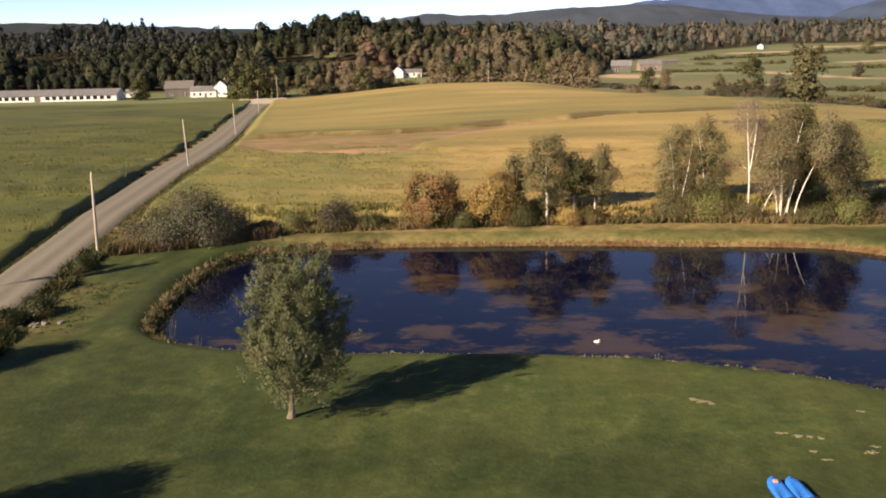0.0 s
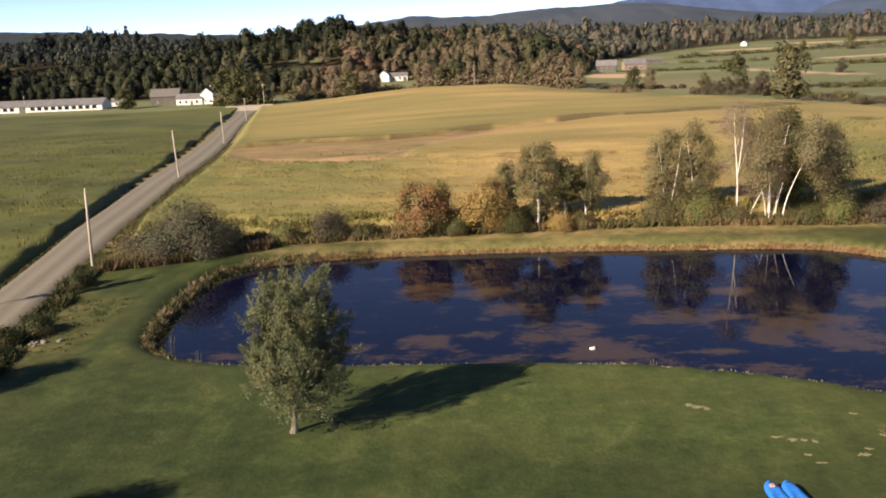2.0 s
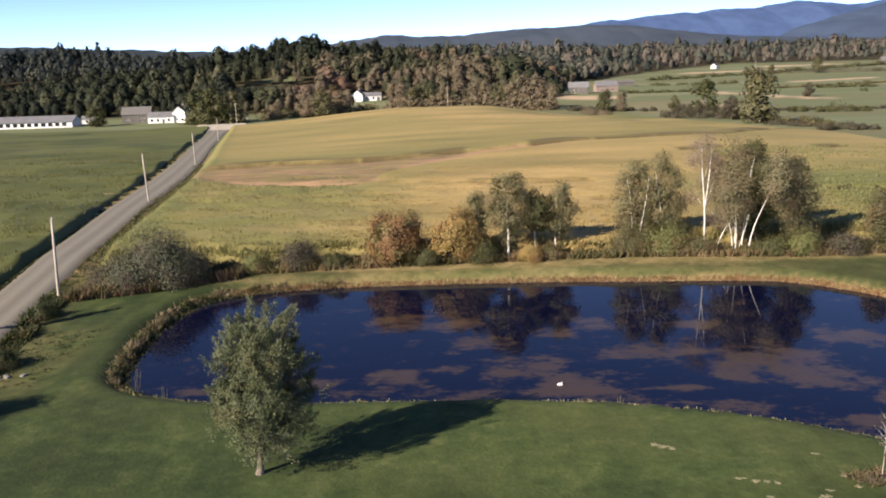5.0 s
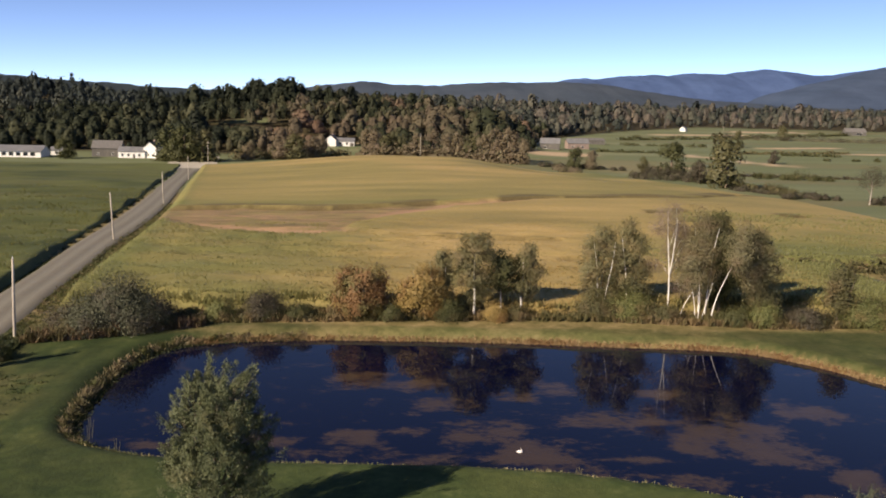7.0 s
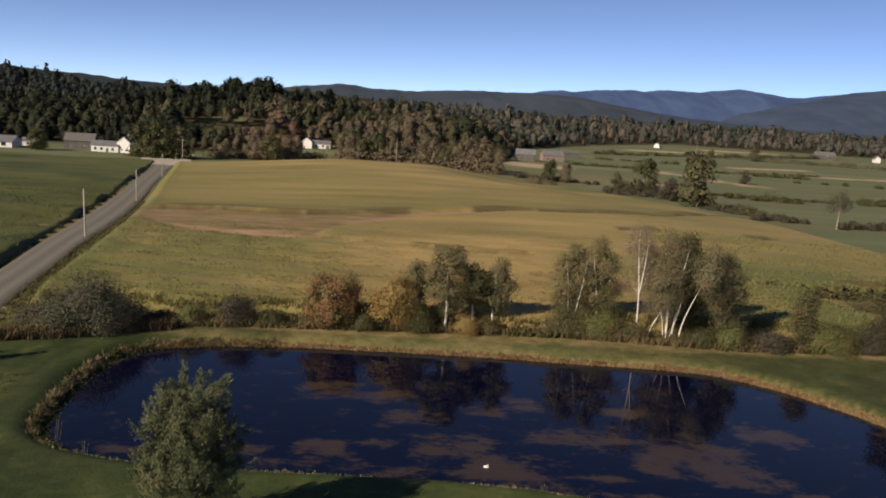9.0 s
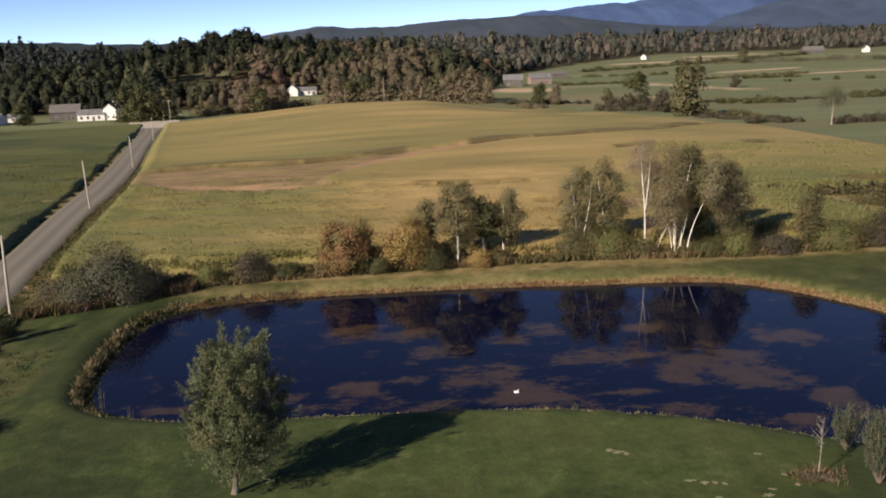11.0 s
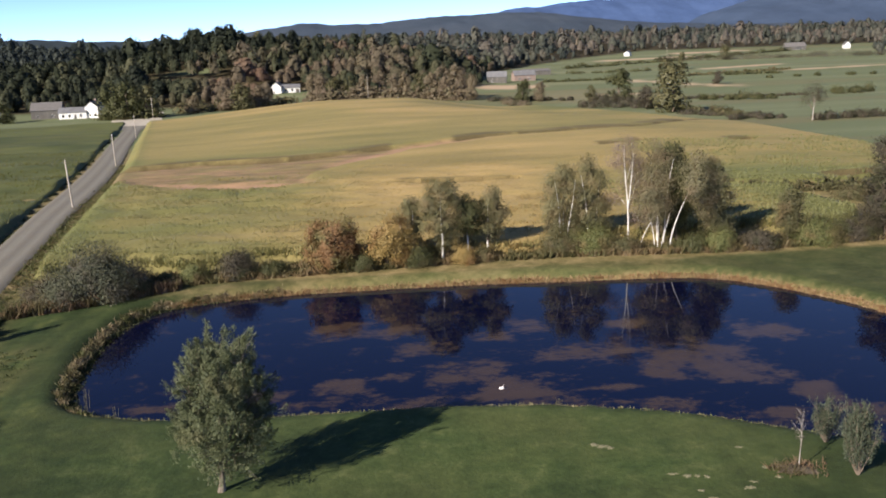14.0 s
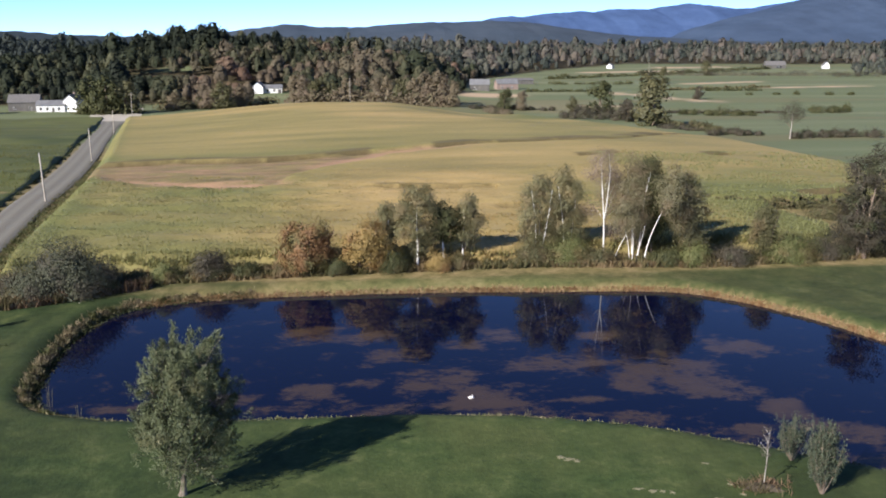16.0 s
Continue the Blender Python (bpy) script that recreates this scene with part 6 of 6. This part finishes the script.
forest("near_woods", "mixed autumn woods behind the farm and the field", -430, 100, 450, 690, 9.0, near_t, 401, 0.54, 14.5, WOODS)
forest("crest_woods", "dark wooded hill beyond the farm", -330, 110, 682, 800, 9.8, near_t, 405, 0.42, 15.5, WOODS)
forest("hill_woods", "dark wooded hills beyond the farm", -760, 140, 800, 1180, 11.5, far_t, 402, 0.34, 15.5, HAZED_WOODS)
forest("hazed_woods", "olive and brown woods across the valley", 60, 1150, 690, 1700, 17, far_t, 403, 0.50, 16, HAZED_WOODS)
forest("far_woods", "distant dark woods on a low ridge", -1150, 200, 1180, 1900, 34, far_t, 404, 0.34, 20, HAZED_WOODS)

single = {}


def ragged_crown(seed, n2):
    """A full, uneven crown of height 1 that reaches nearly to the ground: boughs of many sizes about a leaning axis."""
    rg = np.random.default_rng(seed)
    k = 17
    up = np.concatenate([[0.92, 0.8, 0.24, 0.16, 0.14, 0.18], rg.uniform(0.16, 0.86, k - 6)])
    a = rg.uniform(0, 2 * math.pi, k)
    r = 0.27 * np.interp(up, [0.1, 0.3, 0.6, 0.85, 1.0], [0.85, 1.0, 0.9, 0.5, 0.1]) * rg.uniform(0.3, 1.05, k)
    big = np.interp(up, [0.1, 0.5, 0.95], [0.15, 0.17, 0.08]) * rg.uniform(0.7, 1.25, k)
    lobes = np.column_stack([np.cos(a) * r + 0.06 * up * rg.normal(), np.sin(a) * r, np.clip(up, big * 0.9, 1), big, big, big * rg.uniform(0.9, 1.5, k)])
    w = big ** 1.6
    pick = rg.choice(k, n2, p=w / w.sum())
    d = rg.normal(size=(n2, 3))
    d /= np.linalg.norm(d, axis=1)[:, None]
    cen = lobes[pick, :3] + d * lobes[pick, 3:] * rg.uniform(0.55, 1.1, n2)[:, None]
    face = d + np.stack([cen[:, 0] * 3, cen[:, 1] * 3, cen[:, 2] - 0.3], 1)
    keep = cen[:, 2] > 0.02
    return leaf_quads(rg, cen[keep], 0.012, 1, 0.028, 0.75, 0.0, face[keep], 0.3)


def far_tree(name, label, x, y, h, mat, kind, wide=1.0):
    """A tree seen far off: a trunk and a crown of leaf clumps; alike ones share their meshes."""
    if (kind, mat.name) not in single:
        q = ragged_crown(500 + kind, 2000)
        V, F = tubes([[(Vector((0, 0, 0)), 0.03), (Vector((0.01, 0, 0.4)), 0.02), (Vector((0, 0.01, 0.8)), 0.006)]], 6)
        single[(kind, mat.name)] = (quads_mesh("crown", q), raw_mesh("trunk", V, F))
        single[(kind, mat.name)][0].materials.append(mat)
        single[(kind, mat.name)][1].materials.append(BARK)
    root = tagged(new(name), label, "tree")
    root.matrix_basis = pose(x, y, gz(x, y) - 0.1, 0, 0, 37 * kind + x * 13) @ Matrix.Diagonal((h * wide, h * wide, h, 1))
    for nm, me2 in zip(("crown", "trunk"), single[(kind, mat.name)]):
        new(nm, me2).parent = root
    return root


for x, y, h, mat, kind, wide, lb in [
    (-176, 440, 10, DARK_LEAF, 1, 1.7, "dark round tree beside the farmyard"), (-125.5, 440, 17, DARK_LEAF, 2, 1.35, "dark green maple beside the farmhouse"),
    (-117.5, 436, 17.5, DARK_LEAF, 3, 1.4, "olive maple beside the farmhouse"), (-109.5, 440, 16, OLIVE, 4, 1.4, "dark green maple beside the farmhouse"),
    (-91, 456, 9, TAN, 5, 1.4, "small ochre tree by the road"), (-67, 458, 14, OLIVE, 1, 1.5, "broad olive and russet tree at the field's end"), (-75, 466, 11, RUST, 2, 1.4, "russet tree at the field's end"), (-60, 470, 12, RUST, 3, 1.4, "russet tree at the field's end"),
    (-36, 516, 15, TAN, 4, 0.9, "ochre tree beside a white house"), (-30, 512, 16, RUST, 5, 1.1, "russet tree behind the field"), (-23, 508, 13, OLIVE, 1, 1.2, "olive tree behind the field"), (-15, 510, 12, OLIVE, 2, 1.1, "olive tree behind the field"),
    (-7, 506, 14, TAN, 3, 1.0, "ochre tree behind the field"), (2, 510, 16, RUST, 4, 1.1, "russet tree behind the field"), (9, 504, 14, RUST, 5, 1.0, "russet tree behind the field"), (16, 500, 15, TAN, 1, 0.9, "ochre tree behind the field"),
    (23, 492, 14, OLIVE, 2, 1.0, "olive tree behind the field"), (29, 488, 15, TAN, 4, 0.9, "ochre tree behind the field"), (36, 484, 18, RUST, 3, 1.0, "tall russet tree behind the field"), (43, 480, 19, RUST, 1, 1.0, "tall russet tree behind the field"),
    (50, 470, 14, TAN, 5, 0.9, "ochre tree behind the field"),
    (72, 446, 11, DARK_LEAF, 5, 1.15, "dark bushy tree below the field"), (80.8, 445, 10, RUST, 1, 1.1, "rust-brown bushy tree below the field"),
    (103, 430, 8, OLIVE, 2, 1.2, "olive tree below the field"), (109.5, 404, 16, DARK_LEAF, 4, 1.35, "dark tree below the field"), (106, 352, 8, TWIGGY, 4, 1.2, "scrubby tree below the field"),
    (105.5, 316, 19, OLIVE, 5, 1.2, "tall leafy tree at the field's edge"), (110, 328, 9, TWIGGY, 1, 1.1, "scrubby tree at the field's edge"), (104, 344, 9, TWIGGY, 2, 1.2, "grey scrubby tree at the field's edge"),
    (240, 700, 14, OLIVE, 4, 1.0, "olive tree standing between meadows"), (330, 840, 15, OLIVE, 5, 1.0, "olive tree standing between meadows"), (200, 520, 8, TWIGGY, 2, 1.2, "brown bushy tree in the meadow"),
]:
    far_tree("tree", lb, x, y, h, mat, kind, wide)

rg = np.random.default_rng(600)
for xa, ya, xb, yb, cnt, mat, r, h in [(104, 425, 110, 330, 12, TWIGGY, 3.4, 4.5), (110, 325, 112, 268, 8, OLIVE, 2.6, 2.4), (60, 458, 100, 440, 9, TWIGGY, 2.6, 2.2), (106, 262, 122, 258, 5, TWIGGY, 2.0, 1.6), (148, 404, 178, 388, 7, DARK_LEAF, 3.6, 4.2), (216, 412, 240, 422, 5, DARK_LEAF, 4, 4.5), (104, 300, 118, 258, 9, TWIGGY, 3.0, 1.6), (124, 246, 152, 248, 6, TWIGGY, 2.6, 2.6), (86, 376, 108, 352, 5, TWIGGY, 3, 3.5),
                                       (250, 560, 330, 556, 5, DARK_LEAF, 3.0, 2.0), (68, 408, 60, 440, 4, RUST, 3, 3.5), (150, 700, 240, 690, 9, DARK_LEAF, 5, 2.2), (270, 850, 520, 800, 20, TWIGGY, 10, 7)]:
    for i in range(cnt):
        t = (i + rg.uniform(-0.3, 0.3)) / cnt
        far = ya > 300
        bush("hedge_bush", "scrubby bush in a hedgerow across the meadows", xa + (xb - xa) * t, ya + (yb - ya) * t + rg.normal(0, 2), r * rg.uniform(0.6, 1.3), h * rg.uniform(0.5, 1.2), mat, 700 + i + int(xa), 40 if far else 60, 16, 0.35 if far else 0.24)

def hedgerow(label, pts, count, width, h, mat, seed, size=0.8):
    """A long narrow hedge of tangled growth along a field's edge."""
    rg = np.random.default_rng(seed)
    c = curve_points(pts, 12)
    t = rg.uniform(0, len(c) - 1, count)
    x, y = np.interp(t, np.arange(len(c)), c[:, 0]), np.interp(t, np.arange(len(c)), c[:, 1])
    lump = 0.55 + 0.45 * np.sin(t * 1.9 + seed) * np.sin(t * 0.7 + 2 * seed)
    x, y, z = x + rg.normal(0, width, count), y + rg.normal(0, width, count), rg.random(count) * h * lump
    cen = np.stack([x, y, land(x, y) + z], 1)
    q = leaf_quads(rg, cen, (0.6 * size, 0.6 * size, 0.25 * size), 3, size, 0.7, 0.0, np.stack([rg.normal(0, 0.5, count), -0.4 + 0 * x, 0.8 + 0 * x], 1))
    return tagged(link_mesh("hedgerow", quads_mesh("hedgerow", q), mat), label, "hedge", "", "stuff")


hedgerow("dark green weeds in a strip across the corn", [(42, 114.5), (47, 113), (53, 110), (60, 109.5), (67, 111.5), (76, 113)], 2400, 0.7, 1.75, OLIVE, 810, 0.2)
hedgerow("tangled tan and brown brush at the feet of trees", [(-38, 508), (-10, 502), (12, 496), (30, 484), (46, 472)], 1400, 2.6, 8.0, TAN, 806)
hedgerow("tangled russet brush at the feet of trees", [(-30, 506), (0, 500), (24, 487), (44, 474)], 900, 2.6, 9.0, RUST, 807)
hedgerow("tangled brush along the road and the field's end", [(-98, 462), (-84, 468), (-60, 474), (-44, 486)], 700, 2.2, 6.0, OLIVE, 808)
hedgerow("dark shrubs under the farmyard maples", [(-130, 439), (-119, 435), (-104, 439)], 500, 2.0, 8.0, DARK_LEAF, 809)
hedgerow("dark hedge between two meadows", [(165, 780), (265, 839), (369, 915), (450, 970)], 1500, 1.8, 4.5, DARK_LEAF, 801)
hedgerow("low dark hedge across a meadow", [(112, 600), (135, 601), (158, 599)], 260, 1.0, 2.0, DARK_LEAF, 802)
hedgerow("low hedge across a meadow", [(208, 611), (253, 630), (300, 644)], 420, 1.2, 2.2, OLIVE, 803)
hedgerow("low brown hedge at a meadow's edge", [(140, 420), (170, 421), (200, 412)], 420, 0.8, 1.3, TWIGGY, 804)
hedgerow("low dark hedge across a meadow", [(238, 603), (255, 606), (274, 603)], 200, 1.2, 2.4, DARK_LEAF, 805)

# ---- distant hills ----
def ridge(name, label, y0, depth, crest, mat, seed):
    """A wooded ridge: crest gives (x, height) along it."""
    xs = np.arange(crest[0][0], crest[-1][0], 12.0)
    ys = np.linspace(0, 1, 14)
    cx, cz = [c4[0] for c4 in crest], [c4[1] for c4 in crest]

    def height(x, v):
        top = np.interp(x, cx, cz)
        top = top + 1.5 * np.sin(x * 0.006 + seed) * np.sin(x * 0.017) + 1.2 * np.sin(x * 0.09 + seed) * np.sin(x * 0.041) + 0.9 * np.sin(x * 0.21 + 2 * seed) * np.sin(x * 0.153)
        rough = np.array([noise.noise(Vector((a * 0.004, b * 3, seed))) for a, b in zip(x, v)])
        return -14 + (top + 14) * np.sin(np.clip(v, 0, 0.78) / 0.78 * math.pi / 2) ** 1.1 * (1 + 0.10 * rough * (1 - v)) - 30 * np.clip(v - 0.78, 0, 1)
    me, X, Y = grid_mesh(name, xs, ys, height)
    co = np.zeros(len(X) * 3, np.float32)
    me.vertices.foreach_get("co", co)
    co = co.reshape(-1, 3)
    co[:, 1] = y0 - depth * 0.78 + co[:, 1] * depth
    me.vertices.foreach_set("co", co.ravel())
    me.update()
    return tagged(link_mesh(name, me, mat, None, "", True), label, "hills", "", "structure")


# Distance haze is painted in as blue; the right-hand mountain also carries shade.
HILL_NEAR = ridge_material("hazed_wooded_ridge", (0.046, 0.066, 0.092), (0.070, 0.083, 0.102))
HILL_FAR = ridge_material("hazed_blue_ridge", (0.058, 0.098, 0.205), (0.068, 0.108, 0.215))
HILL_SHADED = ridge_material("hazed_shaded_ridge", (0.046, 0.070, 0.115), (0.058, 0.080, 0.125))
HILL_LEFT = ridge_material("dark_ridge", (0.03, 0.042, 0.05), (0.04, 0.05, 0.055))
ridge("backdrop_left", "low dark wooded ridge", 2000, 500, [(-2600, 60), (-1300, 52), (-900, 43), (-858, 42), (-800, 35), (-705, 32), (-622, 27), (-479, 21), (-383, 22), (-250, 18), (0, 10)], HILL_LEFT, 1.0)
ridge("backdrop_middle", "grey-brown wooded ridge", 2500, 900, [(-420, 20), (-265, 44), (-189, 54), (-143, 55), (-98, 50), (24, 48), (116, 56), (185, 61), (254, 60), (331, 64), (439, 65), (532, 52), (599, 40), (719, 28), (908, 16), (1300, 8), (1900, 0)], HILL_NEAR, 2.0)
ridge("backdrop_far", "long mountain ridge blue with painted haze", 4000, 900, [(200, 40), (456, 70), (603, 106), (665, 112), (714, 107), (825, 121), (979, 134), (1023, 129), (1142, 146), (1284, 143), (1380, 156), (1460, 168), (1560, 158), (1646, 146), (1771, 153), (1945, 178), (2095, 199), (2600, 210), (3800, 160)], HILL_FAR, 3.0)
ridge("backdrop_right", "wooded mountain with haze and shade painted in blue-green", 3000, 900, [(950, 0), (1089, 18), (1161, 54), (1298, 90), (1413, 117), (1513, 145), (1586, 161), (2200, 190), (3200, 160)], HILL_SHADED, 4.0)
